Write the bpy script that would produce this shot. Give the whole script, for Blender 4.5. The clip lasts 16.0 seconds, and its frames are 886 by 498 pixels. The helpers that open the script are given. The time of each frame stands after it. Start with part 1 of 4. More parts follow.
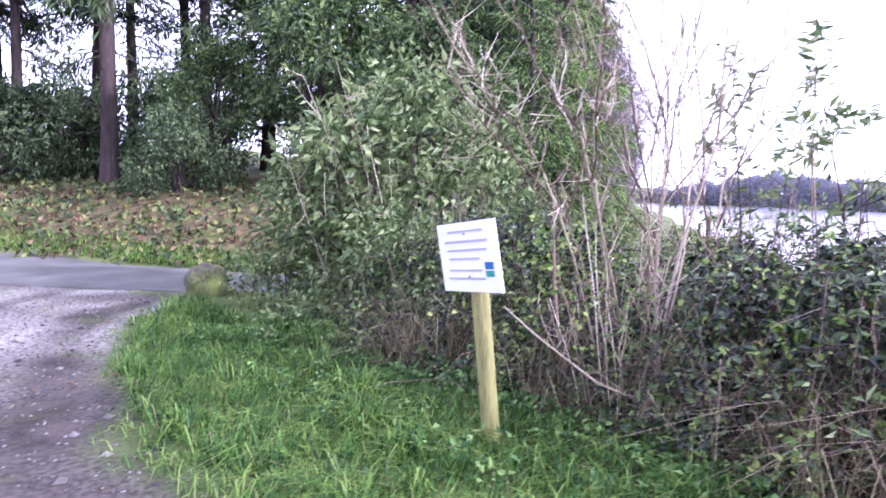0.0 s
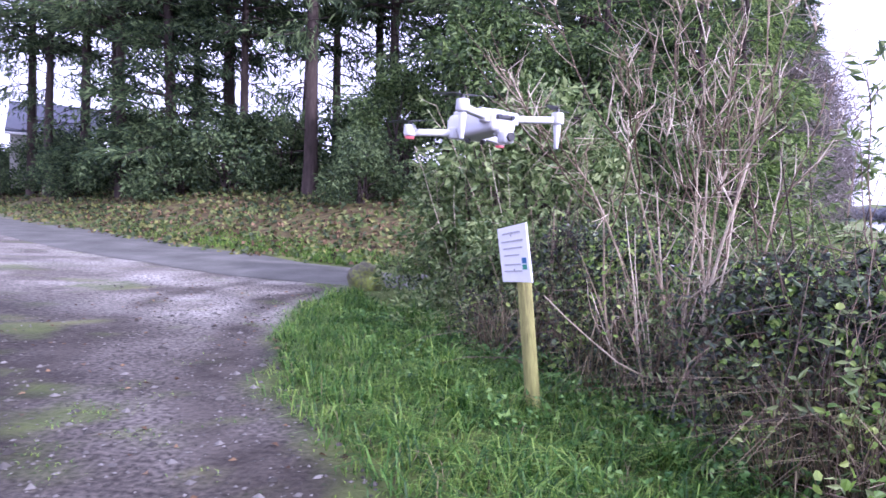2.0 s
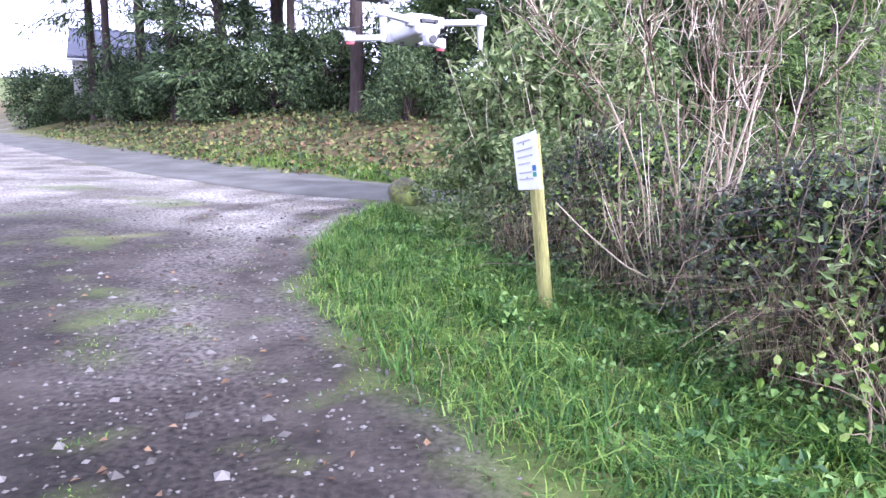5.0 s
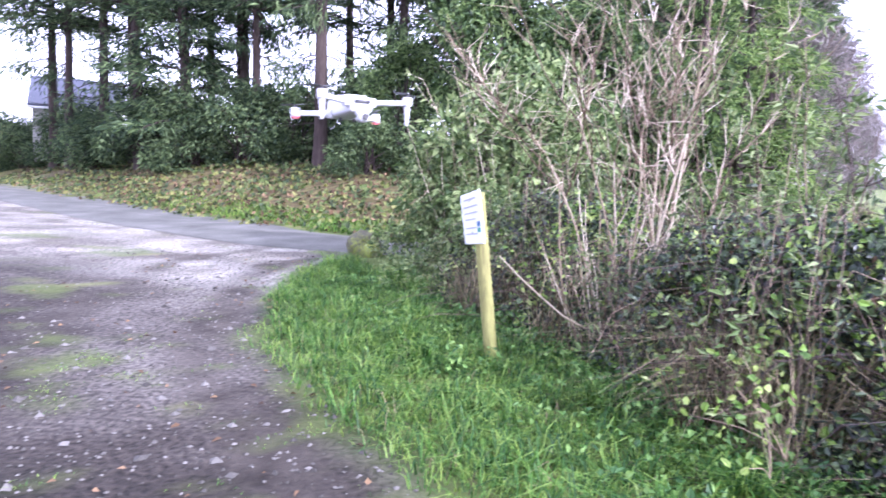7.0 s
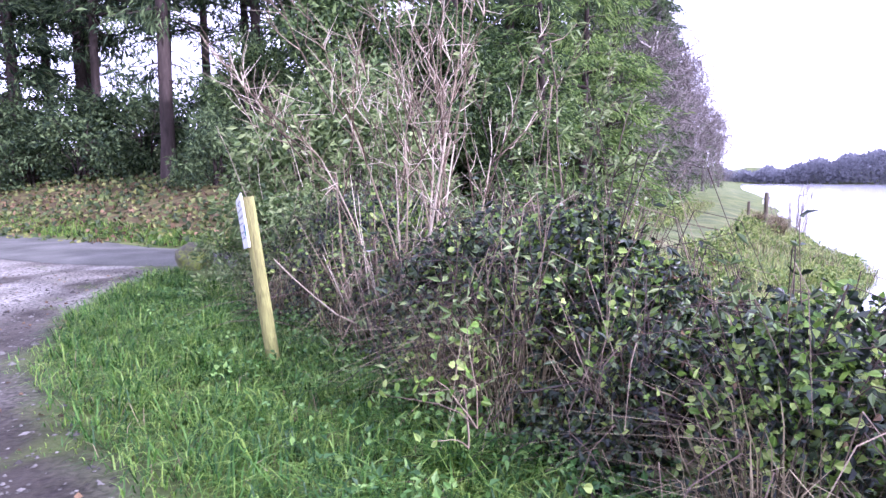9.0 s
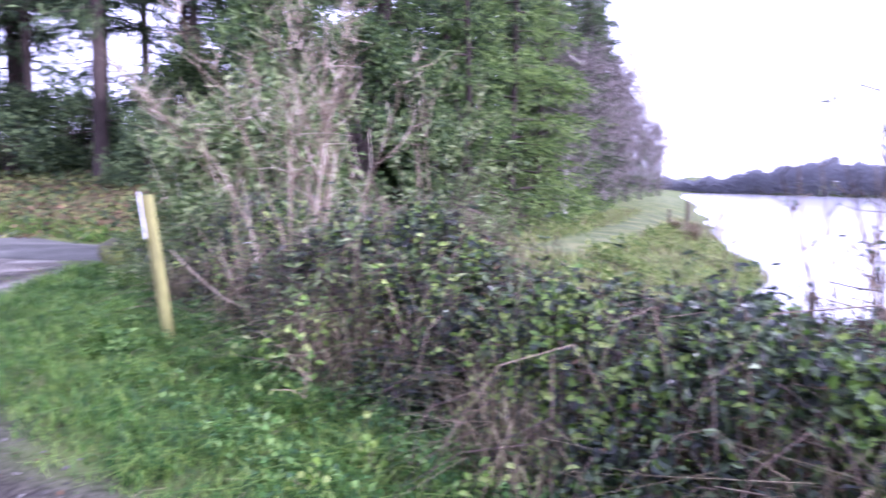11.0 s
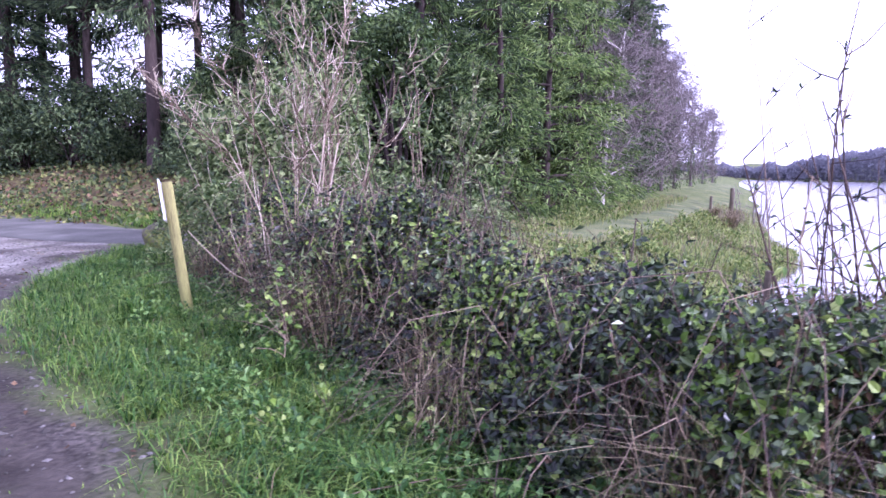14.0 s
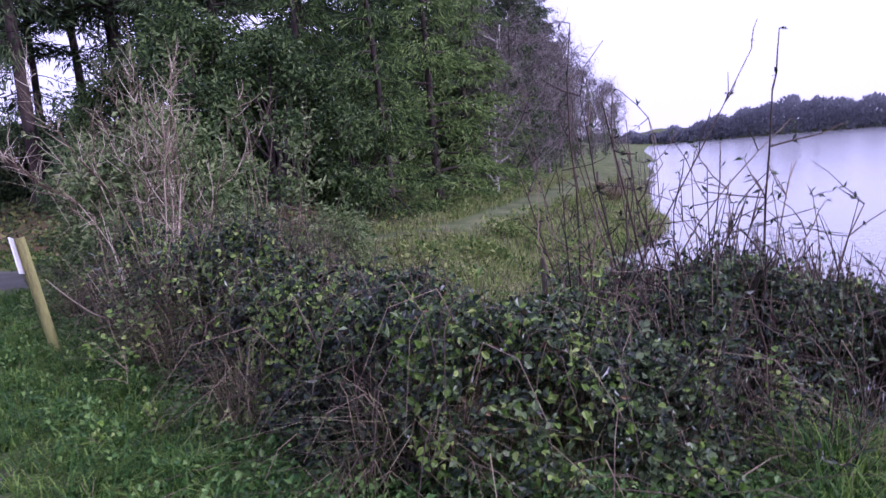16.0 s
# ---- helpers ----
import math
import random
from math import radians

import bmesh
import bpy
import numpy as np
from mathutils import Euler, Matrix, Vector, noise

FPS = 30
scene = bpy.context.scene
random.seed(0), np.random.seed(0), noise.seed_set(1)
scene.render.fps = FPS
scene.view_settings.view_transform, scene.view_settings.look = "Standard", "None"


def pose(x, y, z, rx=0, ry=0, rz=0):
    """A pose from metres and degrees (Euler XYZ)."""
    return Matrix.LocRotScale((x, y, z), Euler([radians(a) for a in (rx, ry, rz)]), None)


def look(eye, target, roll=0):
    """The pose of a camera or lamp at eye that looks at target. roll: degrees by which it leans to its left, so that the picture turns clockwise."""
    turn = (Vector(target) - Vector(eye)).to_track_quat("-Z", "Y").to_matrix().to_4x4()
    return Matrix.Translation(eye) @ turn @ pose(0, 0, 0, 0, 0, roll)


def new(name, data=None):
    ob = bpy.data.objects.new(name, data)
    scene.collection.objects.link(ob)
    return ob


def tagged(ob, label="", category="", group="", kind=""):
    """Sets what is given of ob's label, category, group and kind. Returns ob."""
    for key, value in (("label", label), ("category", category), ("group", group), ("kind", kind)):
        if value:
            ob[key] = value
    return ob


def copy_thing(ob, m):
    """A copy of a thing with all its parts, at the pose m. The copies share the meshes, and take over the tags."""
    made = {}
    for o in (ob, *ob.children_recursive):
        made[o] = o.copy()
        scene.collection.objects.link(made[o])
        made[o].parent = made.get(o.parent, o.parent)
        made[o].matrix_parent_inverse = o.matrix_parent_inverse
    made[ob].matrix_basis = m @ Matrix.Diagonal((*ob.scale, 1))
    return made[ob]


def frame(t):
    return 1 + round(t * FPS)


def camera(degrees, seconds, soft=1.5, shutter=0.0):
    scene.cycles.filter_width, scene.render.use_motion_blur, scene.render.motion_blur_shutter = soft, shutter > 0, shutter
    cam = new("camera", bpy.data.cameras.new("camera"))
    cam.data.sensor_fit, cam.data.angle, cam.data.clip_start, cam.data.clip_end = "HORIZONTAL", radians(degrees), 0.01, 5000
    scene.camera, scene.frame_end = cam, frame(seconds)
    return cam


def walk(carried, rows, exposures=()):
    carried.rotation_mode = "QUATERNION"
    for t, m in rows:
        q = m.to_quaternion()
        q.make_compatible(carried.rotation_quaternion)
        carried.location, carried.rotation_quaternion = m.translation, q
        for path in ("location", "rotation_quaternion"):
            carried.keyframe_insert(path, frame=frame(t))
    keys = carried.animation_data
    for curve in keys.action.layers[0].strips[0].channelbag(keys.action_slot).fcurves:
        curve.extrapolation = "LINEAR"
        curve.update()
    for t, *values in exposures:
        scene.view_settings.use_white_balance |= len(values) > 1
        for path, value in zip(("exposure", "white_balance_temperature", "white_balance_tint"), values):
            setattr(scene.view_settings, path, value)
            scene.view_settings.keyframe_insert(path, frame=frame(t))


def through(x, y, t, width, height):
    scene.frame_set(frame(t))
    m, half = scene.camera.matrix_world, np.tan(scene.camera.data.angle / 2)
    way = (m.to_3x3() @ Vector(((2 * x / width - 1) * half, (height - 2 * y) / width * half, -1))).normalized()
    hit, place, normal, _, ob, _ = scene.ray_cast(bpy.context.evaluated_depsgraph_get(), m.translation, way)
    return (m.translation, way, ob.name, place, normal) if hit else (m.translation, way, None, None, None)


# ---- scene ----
cam = camera(68.0, 16.0, shutter=0.28)
PATH = [
    (0, (-1.181, 1.775, 1.410), (-0.663, 3.698, 1.234), 2.0),
    (0.5, (-0.766, 1.555, 1.430), (-0.247, 3.485, 1.338), -0.2),
    (1, (-0.492, 1.360, 1.420), (-0.018, 3.301, 1.321), -0.6),
    (1.5, (-0.533, 1.185, 1.392), (-0.270, 3.160, 1.219), 0.9),
    (2, (-0.535, 0.783, 1.419), (-0.585, 2.775, 1.262), 2.5),
    (2.5, (-0.482, 0.650, 1.508), (-0.605, 2.636, 1.328), 1.3),
    (3, (-0.453, 0.480, 1.436), (-0.568, 2.461, 1.209), 1.8),
    (3.5, (-0.381, 0.524, 1.439), (-0.450, 2.511, 1.248), 1.7),
    (4, (-0.304, 0.586, 1.389), (-0.430, 2.549, 1.046), 1.4),
    (4.2, (-0.288, 0.614, 1.391), (-0.450, 2.565, 0.984), 0.8),
    (6.3, (-0.228, 0.567, 1.373), (-0.475, 2.516, 0.995), 1.9),
    (6.5, (-0.227, 0.551, 1.388), (-0.467, 2.507, 1.045), 2.2),
    (7, (-0.134, 0.375, 1.420), (-0.241, 2.357, 1.175), 2.3),
    (7.5, (0.148, 0.598, 1.376), (0.258, 2.583, 1.160), 0.3),
    (8, (0.434, 0.501, 1.365), (0.554, 2.484, 1.141), -0.8),
    (8.5, (0.674, 0.268, 1.362), (0.898, 2.246, 1.171), -2.3),
    (8.7, (0.678, 0.312, 1.401), (0.932, 2.284, 1.180), -0.6),
    (10.8, (1.057, -0.682, 1.384), (1.208, 1.303, 1.192), 2.5),
    (11, (1.189, -0.607, 1.423), (1.563, 1.347, 1.218), 1.4),
    (11.5, (1.389, -0.803, 1.481), (2.044, 1.077, 1.287), 1.3),
    (12, (1.377, -0.713, 1.430), (1.759, 1.239, 1.222), 0.7),
    (12.5, (1.468, -0.805, 1.422), (1.691, 1.172, 1.219), 1.0),
    (13, (1.524, -0.933, 1.430), (1.732, 1.047, 1.240), 0.3),
    (13.5, (1.487, -1.070, 1.391), (1.674, 0.904, 1.128), 0.1),
    (14, (1.672, -1.174, 1.427), (1.890, 0.799, 1.183), 1.1),
    (14.5, (1.960, -1.372, 1.500), (2.253, 0.597, 1.308), 1.8),
    (15, (2.300, -1.700, 1.600), (2.724, 0.249, 1.425), 2.6),
    (15.5, (2.440, -2.050, 1.680), (2.908, -0.113, 1.489), 0.4),
    (16, (2.500, -2.200, 1.700), (2.925, -0.265, 1.422), -4.8),
]
walk(cam, [(t, look(eye, target, roll)) for t, eye, target, roll in PATH],
     exposures=[(0, 1.26, 5130, 42), (0.5, 0.89, 5080, 43), (1, 0.51, 5080, 43), (1.5, 0.39, 5080, 43), (2, 0.86, 5120, 41), (2.5, 1.12, 5120, 40), (4, 1.27, 5190, 32), (7, 1.51, 5190, 33), (8.5, 1.27, 5140, 41), (11, 1.16, 5040, 46), (12, 0.4, 4990, 48), (12.5, 0.29, 4990, 48), (13.5, 0.58, 5130, 49), (14.5, 0.98, 4990, 50), (15.5, 0.38, 5040, 49), (16, -0.24, 5090, 49)])

# ---- light ----
SUN_EL, SUN_AZ = 26.0, 127.0          # degrees; azimuth clockwise from +y, where the sun stands
world = bpy.data.worlds.new("sky")
scene.world = world
world.use_nodes = True
wn = world.node_tree
sky = wn.nodes.new("ShaderNodeTexSky")
sky.sky_type, sky.sun_disc = "NISHITA", False
sky.sun_elevation, sky.sun_rotation = radians(SUN_EL), radians(SUN_AZ)
sky.air_density, sky.dust_density, sky.ozone_density = 0.8, 5.0, 1.0
sky_white = wn.nodes.new("ShaderNodeMix")
sky_white.data_type = "RGBA"
sky_white.inputs[0].default_value = 0.8
sky_white.inputs[7].default_value = (9.3, 9.05, 9.5, 1)      # bright high cloud over the blue
wn.links.new(sky.outputs[0], sky_white.inputs[6])
back = wn.nodes["Background"]
back.inputs[1].default_value = 0.165
wn.links.new(sky_white.outputs[2], back.inputs[0])
sun_data = bpy.data.lights.new("sun", "SUN")
sun_data.energy, sun_data.angle, sun_data.color = 3.0, radians(1.5), (1.0, 0.94, 0.85)
sun = new("sun", sun_data)
el, az = radians(SUN_EL), radians(SUN_AZ)
sun.matrix_world = look((0, 0, 60), (-math.sin(az) * math.cos(el) * 10, -math.cos(az) * math.cos(el) * 10, 60 - math.sin(el) * 10))


# ---- materials ----
def material(name, stops, scale=6.0, rough=0.8, bump=0.3, detail=6.0, random_from="", spread=0.0, spec=0.3, metal=0.0, fine=60.0, through=0.0, stretch=(1, 1, 1)):
    """Colour from two scales of noise over the stops, grain as bump; random_from: 'island' or 'object'."""
    m = bpy.data.materials.new(name)
    m.use_nodes = True
    t = m.node_tree
    N, L = t.nodes, t.links
    b = N["Principled BSDF"]
    b.inputs["Roughness"].default_value = rough
    b.inputs["Metallic"].default_value = metal
    b.inputs["Specular IOR Level"].default_value = spec
    co = N.new("ShaderNodeTexCoord")
    mp = N.new("ShaderNodeMapping")
    mp.inputs[3].default_value = stretch
    L.new(co.outputs["Object"], mp.inputs[0])
    n1 = N.new("ShaderNodeTexNoise")
    n1.inputs["Scale"].default_value, n1.inputs["Detail"].default_value = scale, detail
    L.new(mp.outputs[0], n1.inputs[0])
    n2 = N.new("ShaderNodeTexNoise")
    n2.inputs["Scale"].default_value, n2.inputs["Detail"].default_value = fine, 3.0
    L.new(mp.outputs[0], n2.inputs[0])
    mix = N.new("ShaderNodeMath")
    mix.operation = "MULTIPLY_ADD"
    mix.inputs[1].default_value, mix.inputs[2].default_value = 0.45, -0.1
    L.new(n2.outputs[0], mix.inputs[0])
    add = N.new("ShaderNodeMath")
    add.operation = "MULTIPLY_ADD"
    add.inputs[1].default_value = 0.8
    L.new(n1.outputs[0], add.inputs[0])
    L.new(mix.outputs[0], add.inputs[2])
    value = add.outputs[0]
    if random_from:
        if random_from == "island":
            r = N.new("ShaderNodeNewGeometry").outputs["Random Per Island"]
        else:
            r = N.new("ShaderNodeObjectInfo").outputs["Random"]
        sp = N.new("ShaderNodeMath")
        sp.operation = "MULTIPLY_ADD"
        sp.inputs[1].default_value = spread
        off = N.new("ShaderNodeMath")
        off.operation = "MULTIPLY_ADD"
        off.inputs[1].default_value, off.inputs[2].default_value = 1.0 - spread * 0.6, -0.2 * spread
        L.new(value, off.inputs[0])
        L.new(r, sp.inputs[0])
        L.new(off.outputs[0], sp.inputs[2])
        value = sp.outputs[0]
        if random_from == "island":
            own = N.new("ShaderNodeMath")
            own.operation = "MULTIPLY_ADD"
            own.inputs[1].default_value, own.inputs[2].default_value = 0.22, -0.11
            L.new(N.new("ShaderNodeObjectInfo").outputs["Random"], own.inputs[0])
            both = N.new("ShaderNodeMath")
            L.new(own.outputs[0], both.inputs[0])
            L.new(value, both.inputs[1])
            value = both.outputs[0]
    ramp = N.new("ShaderNodeValToRGB")
    e = ramp.color_ramp.elements
    while len(e) < len(stops):
        e.new(0.5)
    for k, (p, c) in enumerate(stops):
        e[k].position, e[k].color = p, (*c, 1)
    L.new(value, ramp.inputs[0])
    L.new(ramp.outputs[0], b.inputs["Base Color"])
    if bump:
        bp = N.new("ShaderNodeBump")
        bp.inputs["Strength"].default_value, bp.inputs["Distance"].default_value = bump, 0.02
        L.new(n2.outputs[0], bp.inputs["Height"])
        L.new(bp.outputs[0], b.inputs["Normal"])
    if through:                                     # leaves let some light through
        tr = N.new("ShaderNodeBsdfTranslucent")
        L.new(ramp.outputs[0], tr.inputs[0])
        ms = N.new("ShaderNodeMixShader")
        ms.inputs[0].default_value = through
        L.new(b.outputs[0], ms.inputs[1])
        L.new(tr.outputs[0], ms.inputs[2])
        L.new(ms.outputs[0], N["Material Output"].inputs[0])
    return m


def leafy(name, dark, mid, light, rough=0.5, spec=0.4, through=0.25):
    return material(name, [(0.2, dark), (0.5, mid), (0.85, light)], 1.2, rough, 0.0, 2.0, "island", 0.75, spec, 0, 9.0, through)


M_GRASS = leafy("grass_blades", (0.020, 0.066, 0.011), (0.076, 0.180, 0.026), (0.24, 0.345, 0.067), 0.5, 0.3, 0.3)
# Yellower than the verge grass, and lightened further to paint sunlight on the slope.
M_SLOPE_LIT = leafy("slope_grass_lit", (0.055, 0.100, 0.020), (0.165, 0.235, 0.055), (0.36, 0.40, 0.13), 0.55, 0.25, 0.3)
M_WEED = leafy("weed_leaves", (0.03, 0.085, 0.02), (0.085, 0.19, 0.04), (0.22, 0.35, 0.09), 0.5, 0.35, 0.3)
M_DRY = leafy("dry_grass", (0.055, 0.045, 0.025), (0.16, 0.130, 0.075), (0.36, 0.30, 0.18), 0.7, 0.2, 0.2)
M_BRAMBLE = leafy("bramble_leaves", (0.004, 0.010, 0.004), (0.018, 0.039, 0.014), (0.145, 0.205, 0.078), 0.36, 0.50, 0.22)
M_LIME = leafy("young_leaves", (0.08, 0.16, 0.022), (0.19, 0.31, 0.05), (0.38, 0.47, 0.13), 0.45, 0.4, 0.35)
M_WILLOW = leafy("willow_leaves", (0.055, 0.095, 0.028), (0.135, 0.20, 0.06), (0.30, 0.36, 0.15), 0.5, 0.4, 0.3)
M_NEEDLE = leafy("conifer_needles", (0.016, 0.034, 0.016), (0.056, 0.094, 0.038), (0.155, 0.215, 0.085), 0.6, 0.3, 0.3)
M_CEDAR = leafy("cedar_sprays", (0.026, 0.052, 0.015), (0.095, 0.165, 0.040), (0.26, 0.36, 0.10), 0.55, 0.35, 0.35)
M_LAUREL = leafy("evergreen_leaves", (0.022, 0.044, 0.014), (0.070, 0.125, 0.036), (0.195, 0.275, 0.085), 0.5, 0.4, 0.35)
M_IVY = leafy("bank_leaves", (0.03, 0.05, 0.014), (0.085, 0.125, 0.03), (0.24, 0.24, 0.07), 0.55, 0.35, 0.2)
M_LITTER = leafy("fallen_leaves", (0.04, 0.025, 0.015), (0.10, 0.062, 0.035), (0.24, 0.16, 0.09), 0.8, 0.2, 0.1)
# Distance haze is painted in: pale blue-grey leaves with little contrast.
M_HAZED_LEAF = leafy("far_woods_hazed_leaves", (0.165, 0.17, 0.195), (0.205, 0.21, 0.24), (0.24, 0.25, 0.28), 0.95, 0.0, 0.5)
M_STEM = material("pale_stems", [(0.2, (0.085, 0.055, 0.034)), (0.5, (0.27, 0.215, 0.14)), (0.85, (0.60, 0.53, 0.41))], 3, 0.65, 0.3, 4, "island", 0.7, 0.3, 0, 80)
M_CANE = material("bramble_canes", [(0.2, (0.028, 0.018, 0.016)), (0.6, (0.085, 0.057, 0.042)), (0.92, (0.30, 0.235, 0.16))], 3, 0.7, 0.2, 4, "island", 0.7, 0.3, 0, 60)
M_BARK = material("conifer_bark", [(0.25, (0.020, 0.016, 0.014)), (0.55, (0.06, 0.045, 0.04)), (0.85, (0.13, 0.105, 0.09))], 2.5, 0.9, 0.8, 8, "", 0, 0.2, 0, 14, 0, (1, 1, 0.25))
M_TWIG = material("bare_twigs", [(0.2, (0.085, 0.072, 0.066)), (0.5, (0.165, 0.142, 0.13)), (0.8, (0.27, 0.24, 0.22))], 1.5, 0.8, 0.2, 4, "island", 0.5, 0.2, 0, 20)
M_BIRCH = material("birch_bark", [(0.3, (0.06, 0.05, 0.045)), (0.5, (0.42, 0.39, 0.35)), (0.8, (0.62, 0.59, 0.54))], 3, 0.7, 0.3, 6, "", 0, 0.3, 0, 30, 0, (1, 1, 3))
M_POST = material("weathered_post", [(0.25, (0.10, 0.09, 0.045)), (0.5, (0.26, 0.25, 0.09)), (0.8, (0.42, 0.43, 0.14))], 3, 0.85, 0.6, 6, "", 0, 0.2, 0, 40, 0, (3, 3, 0.35))
M_OLDWOOD = material("old_wood", [(0.25, (0.05, 0.04, 0.03)), (0.55, (0.13, 0.11, 0.08)), (0.85, (0.22, 0.19, 0.15))], 4, 0.9, 0.6, 6, "", 0, 0.2, 0, 40, 0, (3, 3, 0.4))
M_WHITE = material("white_board", [(0.2, (0.70, 0.71, 0.72)), (0.6, (0.80, 0.80, 0.81)), (0.9, (0.84, 0.84, 0.84))], 5, 0.35, 0.05, 4, "", 0, 0.4, 0, 50)
M_INK = material("grey_print", [(0.2, (0.34, 0.34, 0.37)), (0.8, (0.44, 0.44, 0.47))], 20, 0.5, 0)
M_INKBLUE = material("blue_print", [(0.2, (0.02, 0.10, 0.26)), (0.8, (0.03, 0.16, 0.36))], 20, 0.5, 0)
M_INKGREEN = material("green_print", [(0.2, (0.03, 0.22, 0.16)), (0.8, (0.05, 0.30, 0.22))], 20, 0.5, 0)
M_SHELL = material("pale_grey_plastic", [(0.2, (0.52, 0.53, 0.55)), (0.6, (0.60, 0.61, 0.63)), (0.9, (0.66, 0.67, 0.69))], 8, 0.5, 0.06, 3, "", 0, 0.35, 0, 900)
M_DARK = material("dark_plastic", [(0.2, (0.018, 0.018, 0.02)), (0.8, (0.04, 0.04, 0.045))], 20, 0.4, 0.05, 3, "", 0, 0.5, 0, 600)
M_ASPHALT = material("asphalt", [(0.2, (0.070, 0.071, 0.060)), (0.5, (0.120, 0.120, 0.104)), (0.85, (0.20, 0.197, 0.175))], 1.3, 0.9, 0.6, 8, "", 0, 0.12, 0, 90)
M_STONE = material("mossy_stone", [(0.3, (0.045, 0.042, 0.036)), (0.48, (0.11, 0.105, 0.07)), (0.66, (0.20, 0.24, 0.05))], 2.2, 0.9, 0.8, 8, "", 0, 0.2, 0, 25)
M_PEBBLE = material("gravel_stones", [(0.2, (0.045, 0.042, 0.036)), (0.55, (0.105, 0.10, 0.088)), (0.95, (0.20, 0.19, 0.17))], 5, 0.85, 0.3, 3, "island", 0.9, 0.2, 0, 60)
M_RENDERWALL = material("pale_render", [(0.2, (0.30, 0.29, 0.27)), (0.8, (0.42, 0.41, 0.38))], 0.8, 0.9, 0.2, 6, "", 0, 0.2, 0, 20)
M_SLATE = material("slate_roof", [(0.2, (0.09, 0.10, 0.13)), (0.8, (0.17, 0.18, 0.23))], 1.2, 0.6, 0.3, 6, "object", 0.4, 0.4, 0, 20)
M_FRAMEWHITE = material("white_paint", [(0.2, (0.70, 0.70, 0.70)), (0.8, (0.80, 0.80, 0.80))], 4, 0.4, 0.05)

M_GLASS = bpy.data.materials.new("window_glass")
M_GLASS.use_nodes = True
gb = M_GLASS.node_tree.nodes["Principled BSDF"]
gb.inputs["Base Color"].default_value, gb.inputs["Roughness"].default_value = (0.03, 0.035, 0.045, 1), 0.05
M_LED = bpy.data.materials.new("red_led")
M_LED.use_nodes = True
lb = M_LED.node_tree.nodes["Principled BSDF"]
lb.inputs["Base Color"].default_value = (0.5, 0.16, 0.17, 1)
lb.inputs["Emission Color"].default_value, lb.inputs["Emission Strength"].default_value = (1.0, 0.14, 0.18, 1), 0.25

M_WATER = bpy.data.materials.new("lake_water")
M_WATER.use_nodes = True
wt = M_WATER.node_tree
wb = wt.nodes["Principled BSDF"]
wb.inputs["Base Color"].default_value, wb.inputs["Roughness"].default_value = (0.27, 0.275, 0.27, 1), 0.14
wb.inputs["Specular IOR Level"].default_value = 0.9
wc, wm, wnz, wbp = (wt.nodes.new(k) for k in ("ShaderNodeTexCoord", "ShaderNodeMapping", "ShaderNodeTexNoise", "ShaderNodeBump"))
wm.inputs[3].default_value = (0.5, 1.6, 1)
wnz.inputs["Scale"].default_value, wnz.inputs["Detail"].default_value = 2.2, 5
wbp.inputs["Strength"].default_value, wbp.inputs["Distance"].default_value = 0.22, 0.03
wt.links.new(wc.outputs["Object"], wm.inputs[0])
wt.links.new(wm.outputs[0], wnz.inputs[0])
wt.links.new(wnz.outputs[0], wbp.inputs["Height"])
wt.links.new(wbp.outputs[0], wb.inputs["Normal"])


# ---- mesh helpers ----
rng = np.random.default_rng(7)


def thing(name, at, label, category, group="", kind="", turn=0.0):
    e = new(name)
    e.empty_display_size = 0.2
    e.matrix_world = pose(*at, 0, 0, turn)
    return tagged(e, label, category, group, kind)


def raw(name, V, F, mat, parent=None, label="", smooth=False):
    """A mesh object out of arrays, in its parent's space."""
    me = bpy.data.meshes.new(name)
    me.from_pydata(np.asarray(V, float).tolist(), [], F if isinstance(F, list) else F.tolist())
    if mat:
        me.materials.append(mat)
    if smooth:
        me.polygons.foreach_set("use_smooth", [True] * len(me.polygons))
    ob = new(name, me)
    if parent:
        ob.parent = parent
    if label:
        tagged(ob, label)
    return ob


def part(name, bm, mat, parent=None, label="", smooth=False):
    me = bpy.data.meshes.new(name)
    bm.to_mesh(me)
    bm.free()
    me.materials.append(mat)
    if smooth:
        me.polygons.foreach_set("use_smooth", [True] * len(me.polygons))
    ob = new(name, me)
    if parent:
        ob.parent = parent
    if label:
        tagged(ob, label)
    return ob


def box(size, at=(0, 0, 0), bevel=0.0, m=None, segments=2):
    bm = bmesh.new()
    bmesh.ops.create_cube(bm, size=1)
    bmesh.ops.scale(bm, vec=size, verts=bm.verts)
    if bevel:
        bmesh.ops.bevel(bm, geom=bm.edges[:], offset=bevel, segments=segments, affect="EDGES", profile=0.5)
    bmesh.ops.transform(bm, matrix=Matrix.Translation(at) @ (m or Matrix()), verts=bm.verts)
    return bm


def rod(r1, r2, h, at=(0, 0, 0), sides=16, bevel=0.0, m=None):
    bm = bmesh.new()
    bmesh.ops.create_cone(bm, cap_ends=True, segments=sides, radius1=r1, radius2=r2, depth=h)
    if bevel:
        rims = [e for e in bm.edges if abs(e.verts[0].co.z - e.verts[1].co.z) < 1e-6]
        bmesh.ops.bevel(bm, geom=rims, offset=bevel, segments=2, affect="EDGES", profile=0.5)
    bmesh.ops.transform(bm, matrix=Matrix.Translation(at) @ (m or Matrix()), verts=bm.verts)
    return bm


def unit(a):
    return a / np.maximum(np.linalg.norm(a, axis=-1, keepdims=True), 1e-9)


